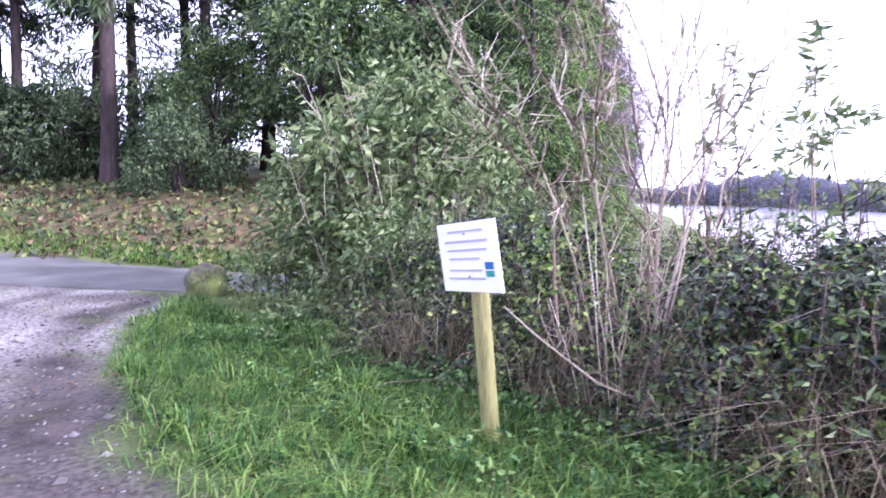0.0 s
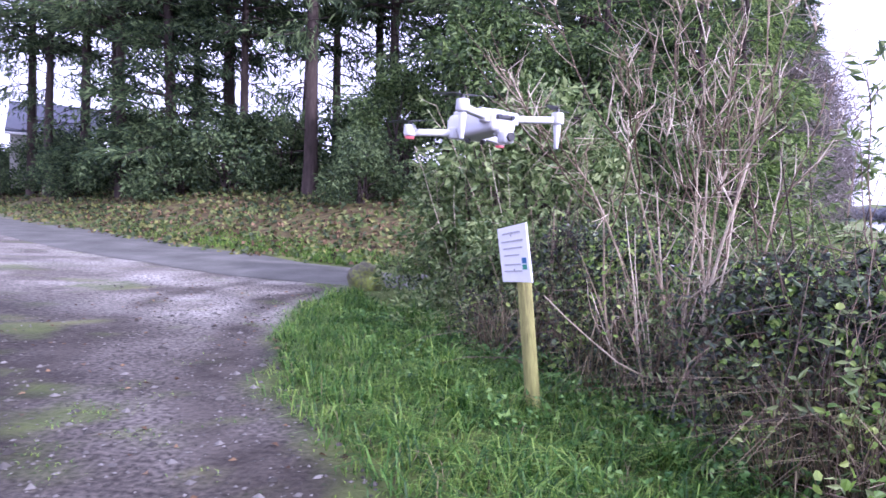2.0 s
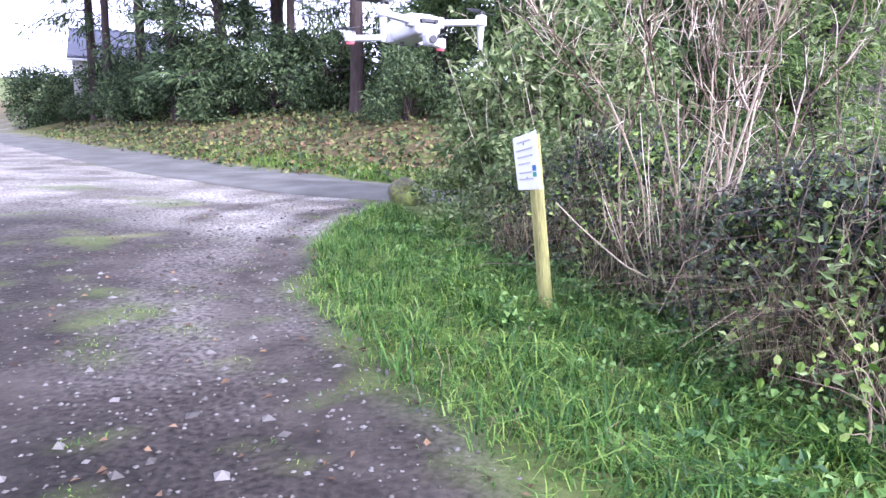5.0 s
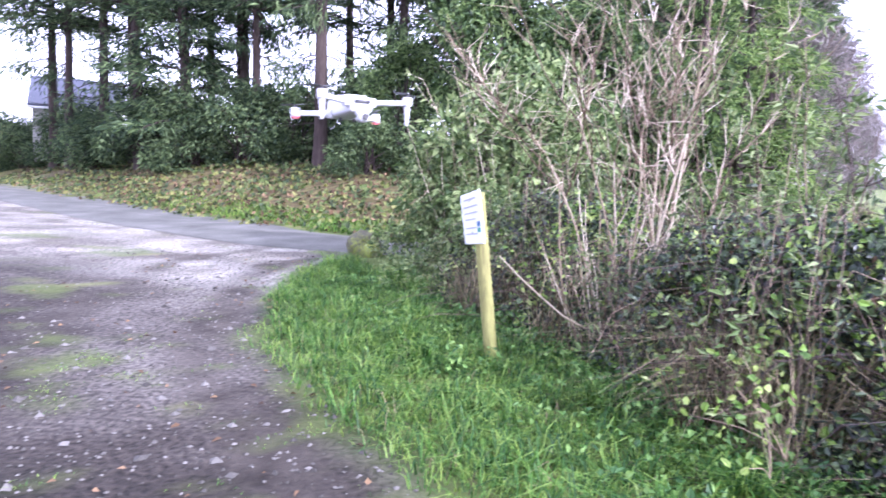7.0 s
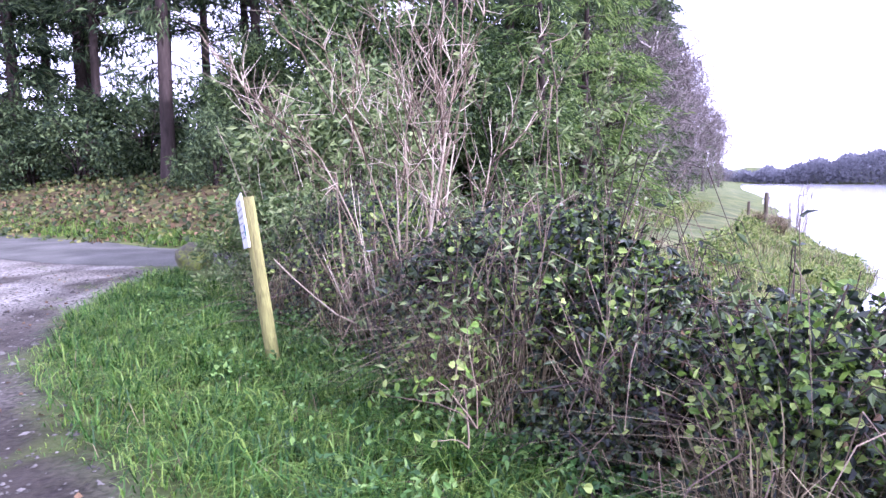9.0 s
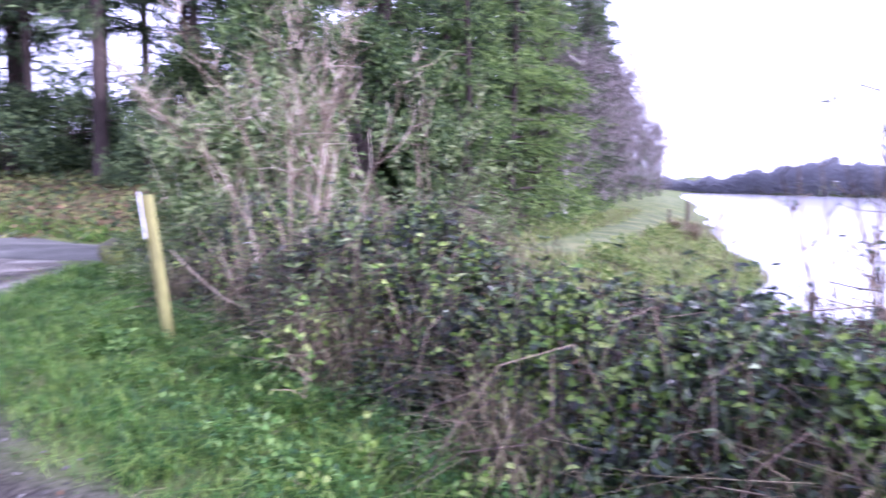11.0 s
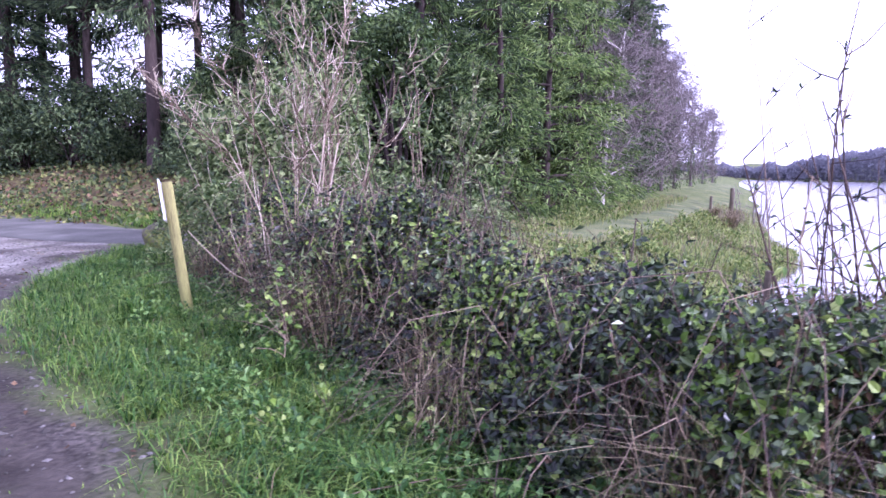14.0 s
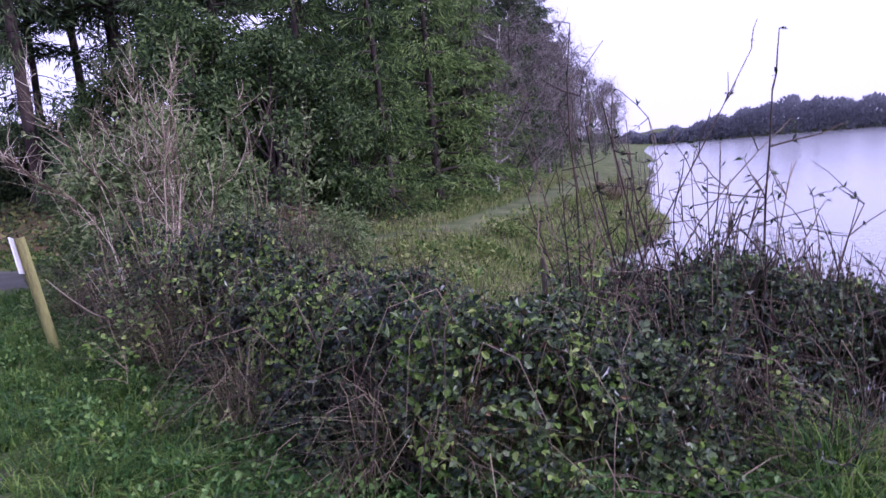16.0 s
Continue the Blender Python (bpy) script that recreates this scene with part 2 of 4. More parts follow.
def tubes(runs, sides=5):
    """Tapered tubes along polylines: runs of (points, radii)."""
    V, F, n = [], [], 0
    for pts, rad in runs:
        pts = np.asarray(pts, float)
        d = unit(np.gradient(pts, axis=0))
        ref = np.array((0.31, 0.95, 0.1)) if abs(d[0, 2]) > 0.7 else np.array((0.05, 0.1, 1.0))
        u = unit(np.cross(d, ref))
        v = np.cross(d, u)
        a = np.arange(sides) * 2 * math.pi / sides
        ring = u[:, None] * np.cos(a)[None, :, None] + v[:, None] * np.sin(a)[None, :, None]
        V.append((pts[:, None] + ring * np.asarray(rad, float)[:, None, None]).reshape(-1, 3))
        k = len(pts)
        for i in range(k - 1):
            for j in range(sides):
                j2 = (j + 1) % sides
                F.append((n + i * sides + j, n + i * sides + j2, n + (i + 1) * sides + j2, n + (i + 1) * sides + j))
        F.append(tuple(n + (k - 1) * sides + j for j in range(sides)))
        n += k * sides
    return np.concatenate(V), F


def leaves(P, D, N, L, W, fold=0.2):
    """Pointed leaves folded along the midrib: base points, directions, normals, lengths and widths."""
    P, D = np.asarray(P, float), unit(np.asarray(D, float))
    S = unit(np.cross(D, N))
    N = np.cross(S, D)
    L, W = np.broadcast_to(L, len(P))[:, None], np.broadcast_to(W, len(P))[:, None]
    a = P + D * L * 0.42 + S * W * 0.5 + N * W * fold
    b = P + D * L * 0.42 - S * W * 0.5 + N * W * fold
    V = np.stack([P, a, P + D * L - N * L * 0.12, b], 1).reshape(-1, 3)
    k = np.arange(len(P))[:, None] * 4
    return V, np.concatenate([k + (0, 1, 2), k + (0, 2, 3)], 0)


def round_leaves(P, D, N, L, W, fold=0.14):
    """Broad oval leaves of four triangles, folded along the midrib."""
    P, D = np.asarray(P, float), unit(np.asarray(D, float))
    S = unit(np.cross(D, N))
    N = np.cross(S, D)
    L, W = np.broadcast_to(L, len(P))[:, None], np.broadcast_to(W, len(P))[:, None]
    low, high = P + D * L * 0.25, P + D * L * 0.70
    V = np.stack([P, low + S * W * 0.48 + N * W * fold, high + S * W * 0.38 + N * W * fold, P + D * L - N * L * 0.1, high - S * W * 0.38 + N * W * fold, low - S * W * 0.48 + N * W * fold], 1).reshape(-1, 3)
    k = np.arange(len(P))[:, None] * 6
    return V, np.concatenate([k + (0, 1, 2), k + (0, 2, 3), k + (0, 3, 4), k + (0, 4, 5)], 0)


def blades(P, H, lean, w):
    """Grass blades of three triangles, bending over."""
    n = len(P)
    a = rng.uniform(0, 2 * math.pi, n)
    dirn = np.stack([np.cos(a), np.sin(a), np.zeros(n)], 1)
    side = np.stack([-np.sin(a), np.cos(a), np.zeros(n)], 1)
    H, lean, w = H[:, None], lean[:, None], np.broadcast_to(w, n)[:, None]
    up = np.array((0, 0, 1.0))
    mid = P + up * H * 0.6 + dirn * H * lean * 0.3
    tip = P + up * H * (1 - lean * 0.35) + dirn * H * lean
    V = np.stack([P + side * w, P - side * w, mid + side * w * 0.7, mid - side * w * 0.7, tip], 1).reshape(-1, 3)
    k = np.arange(n)[:, None] * 5
    return V, np.concatenate([k + (0, 1, 3), k + (0, 3, 2), k + (2, 3, 4)], 0)


def any_dir(n, up=0.0):
    d = rng.normal(size=(n, 3))
    d[:, 2] += up
    return unit(d)


# ---- lie of the land ----
FOOT = np.array([(-60, 62), (-14.3, 21.2), (-8.4, 16.5), (-4.8, 13.8), (-2.3, 12.7), (1.5, 12.6), (5.0, 14.8), (9.5, 21.5), (14.5, 29.5), (22, 42), (40, 70), (80, 136), (220, 380)], float)
SHORE = np.array([(9, -300), (9, -12), (7.4, 0), (7.2, 5), (7.9, 8.6), (9.8, 10.9), (13.0, 14.2), (14.4, 16.4), (15.6, 19.5), (19.5, 26.5), (23.9, 33.8), (32, 48), (113, 189), (240, 400)], float)
EDGE = np.array([(-2.05, 10.5), (-2.5, 8.9), (-2.3, 6.9), (-1.88, 5.5), (-1.3, 4.4), (-0.75, 3.5), (-0.05, 2.8), (0.5, 2.1), (0.9, 1.35), (1.3, 0.4), (1.8, -0.9), (2.3, -3.0), (3.3, -7)], float)
HEDGE = np.array([(-0.9, 7.7), (-0.3, 6.5), (0.38, 5.3), (0.75, 4.5), (1.2, 3.7), (1.65, 2.9), (2.0, 2.0), (2.4, 1.15), (2.9, 0.42), (3.7, 0.22), (4.55, 0.35), (5.0, 0.95), (5.6, 0.95), (6.2, 0.5), (6.8, 0.4)], float)


LANE = np.array([(-45, 47.5), (-13.2, 19.4), (-7.6, 14.9), (-4.3, 12.6), (-1.9, 11.55), (1.6, 11.4), (3.4, 11.9)], float)
TRACK = np.array([(3.0, 11.7), (5.6, 12.4), (8.6, 15.6), (13.2, 22.5), (19.6, 33), (29.5, 48.5), (60, 102)], float)


def offset(line, x, y):
    """Signed distance from a polyline, positive to its left."""
    x, y = np.asarray(x, float), np.asarray(y, float)
    best, sign = np.full(x.shape, 1e9), np.ones(x.shape)
    for a, b in zip(line[:-1], line[1:]):
        d = b - a
        s = np.clip(((x - a[0]) * d[0] + (y - a[1]) * d[1]) / (d @ d), 0, 1)
        r = np.hypot(x - a[0] - s * d[0], y - a[1] - s * d[1])
        c = d[0] * (y - a[1]) - d[1] * (x - a[0])
        near = r < best - 1e-9
        sign = np.where(near, np.where(c >= 0, 1.0, -1.0), sign)
        best = np.where(near, r, best)
    return best * sign


def smooth(a, b, v):
    s = np.clip((v - a) / (b - a), 0, 1)
    return s * s * (3 - 2 * s)


def wave(x, y, s, seed=0.0):
    return (np.sin(x * s + 1.3 * seed + 1.7 * np.sin(y * s * 0.7 + seed)) + np.sin(y * s * 1.13 + 2.1 * seed + 1.3 * np.sin(x * s * 0.83 - seed))) * 0.5


def land(x, y):
    """Height of the ground."""
    x, y = np.asarray(x, float), np.asarray(y, float)
    bank = offset(FOOT, x, y)
    right = smooth(3, 9, x)
    z = (1.1 - 0.55 * right) * smooth(0.0, 4.6, bank) + np.clip(bank - 4, 0, 45) * 0.105
    z = z + 0.10 * wave(x, y, 1.7, 2) * smooth(0.5, 3, bank)
    wet = -offset(SHORE, x, y)                       # positive out in the lake
    z = z - 0.98 * smooth(-4.2, 0.2, wet) - 1.6 * smooth(0.0, 9, wet)
    verge = offset(EDGE, x, y)
    z = z + 0.015 * smooth(0.0, 0.4, verge) * (bank < 0) + 0.012 * wave(x, y, 2.3, 1) + 0.02 * wave(x, y, 0.9, 4)
    far = np.hypot(x, y)
    z = np.where(wet > 0, z + 9.0 * smooth(285, 420, far), z)
    return z


# ---- ground, lake, lane ----
def axis(a, b, step, reach):
    near = np.arange(a, b, step)
    out, v, s = [], 0.0, step
    while v < reach:
        s *= 1.13
        v += s
        out.append(v)
    out = np.array(out)
    return np.concatenate([(a - out)[::-1], near, b - step + out])


gx, gy = axis(-5, 8, 0.11, 2600), axis(-4, 15, 0.11, 2600)
X, Y = np.meshgrid(gx, gy)
Z = land(X, Y)
nx, ny = len(gx), len(gy)
k = (np.arange(ny - 1)[:, None] * nx + np.arange(nx - 1)[None]).reshape(-1, 1)
ground = raw("ground", np.stack([X, Y, Z], -1).reshape(-1, 3), k + (0, 1, nx + 1, nx), None, None, "", True)
tagged(ground, "gravel forecourt, grass verges and leaf-strewn bank sloping to a lake", "ground", kind="structure")


def zone(name, values):
    at = ground.data.attributes.new(name, "FLOAT", "POINT")
    at.data.foreach_set("value", values.reshape(-1).astype(np.float32))


E_OFF, B_OFF = offset(EDGE, X, Y), offset(FOOT, X, Y)
stony = smooth(-0.2, 0.2, -E_OFF + 0.15 * wave(X, Y, 3.1, 3))
T_OFF = np.abs(offset(TRACK, X, Y))
worn = smooth(1.3, 0.5, T_OFF + 0.2 * wave(X, Y, 1.9, 2)) * 0.13
zone("gravel", np.maximum(stony * (B_OFF < -0.4), worn))
zone("litter", smooth(0.4, 1.2, B_OFF) * (1 - smooth(7, 11, B_OFF)) * (1 - smooth(6, 14, X)))
# Dry pale gravel further off; the darker near mud also carries painted shade.
zone("pale", smooth(6.2, 9.0, Y + 0.35 * X * 0.3 + 0.8 * wave(X, Y, 1.2, 5)))
ruts = smooth(0.34, 0.08, np.abs(E_OFF + 0.42 + 0.10 * wave(X, Y, 1.6, 2))) + 0.8 * smooth(0.30, 0.06, np.abs(E_OFF + 1.75 + 0.14 * wave(X, Y, 1.1, 7))) + 0.6 * smooth(0.5, 0.1, np.abs(offset(LANE, X, Y) + 2.6 + 0.3 * wave(X, Y, 0.8, 3)))
zone("rut", np.clip(ruts * (0.75 + 0.35 * wave(X, Y, 4.4, 5)), 0, 1) * 0.9)
zone("tuft", smooth(0.55, 0.85, 0.5 + 0.4 * wave(X, Y, 2.6, 6) * wave(X, Y, 1.1, 9) + 0.16 * wave(X, Y, 7.7, 3) + 0.1 * wave(X, Y, 13.0, 1)))

M_GROUND = bpy.data.materials.new("ground_cover")
M_GROUND.use_nodes = True
gt = M_GROUND.node_tree


def ramp_noise(tree, scale, detail, stops, co):
    n = tree.nodes.new("ShaderNodeTexNoise")
    n.inputs["Scale"].default_value, n.inputs["Detail"].default_value = scale, detail
    tree.links.new(co, n.inputs[0])
    r = tree.nodes.new("ShaderNodeValToRGB")
    while len(r.color_ramp.elements) < len(stops):
        r.color_ramp.elements.new(0.5)
    for e, (p, c) in zip(r.color_ramp.elements, stops):
        e.position, e.color = p, (*c, 1)
    tree.links.new(n.outputs[0], r.inputs[0])
    return n.outputs[0], r.outputs[0]


def blend(tree, fac, a, b, kind="MIX"):
    n = tree.nodes.new("ShaderNodeMix")
    n.data_type, n.blend_type = "RGBA", kind
    if isinstance(fac, float):
        n.inputs[0].default_value = fac
    else:
        tree.links.new(fac, n.inputs[0])
    tree.links.new(a, n.inputs[6])
    tree.links.new(b, n.inputs[7])
    return n.outputs[2]


gco = gt.nodes.new("ShaderNodeTexCoord").outputs["Object"]
attr = {}
for nm in ("gravel", "litter", "tuft", "pale", "rut"):
    an = gt.nodes.new("ShaderNodeAttribute")
    an.attribute_name = nm
    attr[nm] = an.outputs["Fac"]
g_big, c_turf = ramp_noise(gt, 0.9, 8, [(0.3, (0.035, 0.052, 0.014)), (0.5, (0.095, 0.125, 0.032)), (0.72, (0.20, 0.20, 0.075))], gco)
# Mud colour, darkened as well for the shade across the near forecourt.
g_mid, c_shaded_mud = ramp_noise(gt, 0.55, 14, [(0.34, (0.014, 0.012, 0.009)), (0.47, (0.040, 0.034, 0.028)), (0.64, (0.120, 0.109, 0.093))], gco)
g_dry, c_dry = ramp_noise(gt, 0.8, 14, [(0.36, (0.125, 0.113, 0.094)), (0.5, (0.23, 0.216, 0.182)), (0.64, (0.31, 0.297, 0.258))], gco)
g_fine, c_grit = ramp_noise(gt, 26, 8, [(0.33, (0.35, 0.34, 0.34)), (0.5, (0.9, 0.9, 0.9)), (0.66, (1.45, 1.43, 1.40))], gco)
g_lit, c_lit = ramp_noise(gt, 5, 6, [(0.3, (0.045, 0.038, 0.018)), (0.5, (0.11, 0.085, 0.04)), (0.7, (0.15, 0.15, 0.045))], gco)
c_gravel = blend(gt, 1.0, blend(gt, attr["pale"], c_shaded_mud, c_dry), c_grit, "MULTIPLY")
g_wet, c_wet = ramp_noise(gt, 3.0, 8, [(0.35, (0.022, 0.018, 0.014)), (0.65, (0.072, 0.062, 0.050))], gco)
c_gravel = blend(gt, attr["rut"], c_gravel, c_wet)
moss = gt.nodes.new("ShaderNodeMath")
moss.operation = "MULTIPLY"
moss.inputs[1].default_value = 0.62
gt.links.new(attr["tuft"], moss.inputs[0])
c_gravel = blend(gt, moss.outputs[0], c_gravel, c_turf)
c_all = blend(gt, attr["gravel"], c_turf, c_gravel)
c_all = blend(gt, attr["litter"], c_all, c_lit)
pb = gt.nodes["Principled BSDF"]
pb.inputs["Roughness"].default_value, pb.inputs["Specular IOR Level"].default_value = 0.9, 0.2
gt.links.new(c_all, pb.inputs["Base Color"])
gbp = gt.nodes.new("ShaderNodeBump")
gbp.inputs["Strength"].default_value, gbp.inputs["Distance"].default_value = 0.7, 0.03
gt.links.new(g_fine, gbp.inputs["Height"])
gt.links.new(gbp.outputs[0], pb.inputs["Normal"])
ground.data.materials.append(M_GROUND)

lake = raw("water", [(-40, -900, -0.9), (1500, -900, -0.9), (1500, 1500, -0.9), (-40, 1500, -0.9)], [(0, 1, 2, 3)], M_WATER)
tagged(lake, "pale grey lake with a rippled surface", "lake", kind="structure")

# the tarred lane runs along the foot of the bank
lane_pts = []
for a, b in zip(LANE[:-1], LANE[1:]):
    for s in np.linspace(0, 1, 14, endpoint=False):
        lane_pts.append(a + (b - a) * s)
lane_pts = np.array(lane_pts)
for _ in range(12):
    lane_pts[1:-1] = (lane_pts[:-2] + lane_pts[1:-1] * 2 + lane_pts[2:]) / 4
tang = unit(np.gradient(lane_pts, axis=0))
nor = np.stack([-tang[:, 1], tang[:, 0]], 1)
across = np.array((-0.95, -0.6, -0.2, 0.2, 0.6, 0.95))
half = np.linspace(1.5, 0.95, len(lane_pts))
P = lane_pts[:, None] + nor[:, None] * (across[None, :, None] * half[:, None, None])
zz = land(P[..., 0], P[..., 1]) + 0.006 + 0.035 * (1 - (across / 0.95) ** 2)
V = np.concatenate([P, zz[..., None]], -1).reshape(-1, 3)
c = len(across)
k = (np.arange(len(lane_pts) - 1)[:, None] * c + np.arange(c - 1)[None]).reshape(-1, 1)
road = raw("road", V, k + (0, c, c + 1, 1), M_ASPHALT, None, "", True)
tagged(road, "narrow tarred lane curving past the bank", "road", kind="structure")


# ---- trees ----
def wander(start, way, length, steps, bend, droop=0.0):
    pts, d = [np.array(start, float)], np.array(way, float)
    for _ in range(steps):
        d = unit(d + rng.normal(size=3) * bend + np.array((0, 0, droop)))
        pts.append(pts[-1] + d * length / steps)
    return np.array(pts)


def conifer(height, bare, spread, trunk_r, tufts, label, needle=M_NEEDLE, droop=-0.06, leaf=0.34, boughs=0):
    """A conifer: tapered trunk, limbs from the height `bare` up, and sprays of needles along them."""
    e = thing("conifer_tree", (0, 0, 0), label, "tree", "conifers of the wood")
    trunk = wander((0, 0, -0.4), (0, 0, 1), height + 0.4, 12, 0.012)
    runs = [(trunk, np.linspace(trunk_r, 0.03, 13) * np.r_[1.35, np.ones(12)])]
    P, D = [], []
    n = int(height * 4.8)
    for i in range(n):
        f = bare + (1 - bare) * (i + rng.random()) / n
        at = trunk[0] + (trunk[-1] - trunk[0]) * f
        a = i * 2.4 + rng.normal() * 0.4
        reach = spread * (1.05 - ((f - bare) / (1 - bare)) ** 1.3) * rng.uniform(0.55, 1.15)
        limb = wander(at, (math.cos(a), math.sin(a), 0.18), reach, 6, 0.10, droop)
        runs.append((limb, np.linspace(0.045, 0.008, 7) * (reach / spread + 0.4)))
        m = max(4, int(tufts * 1.75 * reach / spread))
        s = rng.uniform(0.15, 1.0, m) ** 0.8 * 5.99
        j = s.astype(int)
        base = limb[j] + (limb[np.minimum(j + 1, 6)] - limb[j]) * (s - j)[:, None]
        side = np.cross(limb[-1] - limb[0], (0, 0, 1.0))
        side = side / np.linalg.norm(side)
        off = side[None] * rng.normal(size=(m, 1)) * 0.22 * reach + rng.normal(size=(m, 3)) * (0.12, 0.12, 0.08)
        P.append(base + off)
        D.append(unit(limb[-1] - limb[0])[None] * 0.7 + off * 0.8 + rng.normal(size=(m, 3)) * 0.45 + np.array((0, 0, -0.25)))
    for i in range(boughs):                          # sparse drooping boughs below the crown
        f, a = rng.uniform(bare * 0.5, bare * 1.02), rng.uniform(0, 6.28)
        limb = wander(trunk[0] + (trunk[-1] - trunk[0]) * f, (math.cos(a), math.sin(a), 0.05), spread * rng.uniform(0.45, 1.0), 6, 0.14, -0.10)
        runs.append((limb, np.linspace(0.03, 0.005, 7)))
        j = rng.integers(2, 7, 60)
        off = rng.normal(size=(60, 3)) * (0.22, 0.22, 0.16)
        P.append(limb[j] + off)
        D.append(unit(limb[-1] - limb[0])[None] * 0.5 + off + rng.normal(size=(60, 3)) * 0.4 + np.array((0, 0, -0.5)))
    for i in range(int(height * 1.2)):               # dead stubs lower down
        f = rng.uniform(min(0.08, bare * 0.5), bare)
        a = rng.uniform(0, 6.28)
        runs.append((wander(trunk[0] + (trunk[-1] - trunk[0]) * f, (math.cos(a), math.sin(a), -0.1), rng.uniform(0.4, 1.4), 3, 0.15), (0.02, 0.014, 0.009, 0.004)))
    raw("trunk", *tubes(runs, 5), M_BARK, e, "", True)
    P, D = np.concatenate(P), np.concatenate(D)
    raw("crown", *leaves(P, D, any_dir(len(P), 1.2), rng.uniform(0.6, 1.4, len(P)) * leaf, rng.uniform(0.13, 0.26, len(P)) * leaf), needle, e)
    return e


def broadleaf(height, spread, count, label, mat, name="evergreen_tree", leaf=0.16, low=0.05, lobes=16, group="", clump=0.55, stems=4):
    """A bushy evergreen: several stems, limbs to many lobes, and leaves gathered in clumps with gaps."""
    e = thing(name, (0, 0, 0), label, "tree" if height > 3 else "bush", group)
    runs, P, D = [], [], []
    per = count // lobes
    for i in range(lobes):
        a, f = rng.uniform(0, 6.28), (i + rng.random()) / lobes
        z = height * (low + (0.93 - low) * f)
        r = spread * math.sqrt(max(0.06, 1 - (2 * f - 0.8) ** 2 * 0.75)) * rng.uniform(0.45, 0.95)
        c = np.array((math.cos(a) * r, math.sin(a) * r, z))
        root = np.array((rng.normal() * 0.1 * spread, rng.normal() * 0.1 * spread, -0.1))
        knee = root * 0.6 + c * np.array((0.3, 0.3, 0.55))
        runs.append(([root, knee, c], (0.014 * height, 0.009 * height, 0.004)))
        q = rng.normal(size=(per, 3)) * np.array((1, 1, 0.75)) * clump * spread * 0.55
        rr = np.linalg.norm(q, axis=1, keepdims=True)
        q = q / np.maximum(rr, 1e-6) * np.minimum(rr, clump * spread * rng.uniform(0.7, 1.0, (per, 1)))
        for b in range(5):
            runs.append(([c, c + q[b] * 0.95], (0.006 * height ** 0.5, 0.002)))
        P.append(c + q)
        D.append(q * 0.8 / (clump * spread) + rng.normal(size=(per, 3)) * 0.55 + np.array((0, 0, -0.15)))
    raw("trunk", *tubes(runs, 5), M_BARK, e, "", True)
    P, D = np.concatenate(P), np.concatenate(D)
    P[:, 2] = np.maximum(P[:, 2], 0.03)
    raw("crown", *leaves(P, D, any_dir(len(P), 1.0), rng.uniform(0.6, 1.3, len(P)) * leaf, rng.uniform(0.35, 0.6, len(P)) * leaf), mat, e)
    return e


def bare_tree(height, spread, label, trunk_mat=M_TWIG, ivy=0):
    """A leafless tree: trunk, limbs, branches and fine twigs, with some ivy on the trunk."""
    e = thing("bare_tree", (0, 0, 0), label, "tree", "bare trees by the water")
    trunk = wander((0, 0, -0.3), (0, 0, 1), height * 0.85, 10, 0.06)
    runs, twigs = [(trunk, np.linspace(0.15, 0.03, 11))], []
    for i in range(26):
        f = 0.12 + 0.86 * i / 26
        at = trunk[int(f * 10)]
        a = i * 2.4 + rng.normal() * 0.5
        limb = wander(at, (math.cos(a), math.sin(a), 0.55), spread * rng.uniform(0.7, 1.1) * (1.1 - 0.5 * f), 6, 0.14, 0.05)
        runs.append((limb, np.linspace(0.05, 0.012, 7)))
        for j in range(12):
            b = wander(limb[rng.integers(1, 7)], any_dir(1, 0.4)[0], spread * rng.uniform(0.25, 0.5), 4, 0.18, 0.03)
            twigs.append((b, np.linspace(0.018, 0.008, 5)))
            for _ in range(7):
                twigs.append((wander(b[rng.integers(1, 5)], any_dir(1, 0.3)[0], spread * rng.uniform(0.14, 0.3), 2, 0.15), (0.011, 0.009, 0.006)))
    raw("trunk", *tubes(runs, 6), trunk_mat, e, "", True)
    raw("crown", *tubes(twigs, 3), M_TWIG, e)
    if ivy:
        z = rng.uniform(0.0, height * 0.6, ivy)
        a = rng.uniform(0, 6.28, ivy)
        c = trunk[np.minimum((z / height / 0.85 * 10).astype(int), 10)]
        P = np.stack([c[:, 0] + np.cos(a) * 0.3, c[:, 1] + np.sin(a) * 0.3, z], 1) + rng.normal(size=(ivy, 3)) * 0.14
        raw("ivy", *leaves(P, np.stack([np.cos(a), np.sin(a), -np.ones(ivy)], 1) + rng.normal(size=(ivy, 3)) * 0.4, any_dir(ivy, 0.5), 0.16, 0.13), M_LAUREL, e, "dark green ivy on the trunk")
    return e


def put(ob, spots):
    """Stands a thing at the first (x, y, turn, scale) and copies of it at the others."""
    for i, (x, y, turn, s) in enumerate(spots):
        m = pose(x, y, float(land(x, y)) - 0.03, 0, 0, turn) @ Matrix.Diagonal((s, s, s, 1))
        if i:
            copy_thing(ob, m)
    x, y, turn, s = spots[0]
    ob.matrix_world = pose(x, y, float(land(x, y)) - 0.03, 0, 0, turn) @ Matrix.Diagonal((s, s, s, 1))


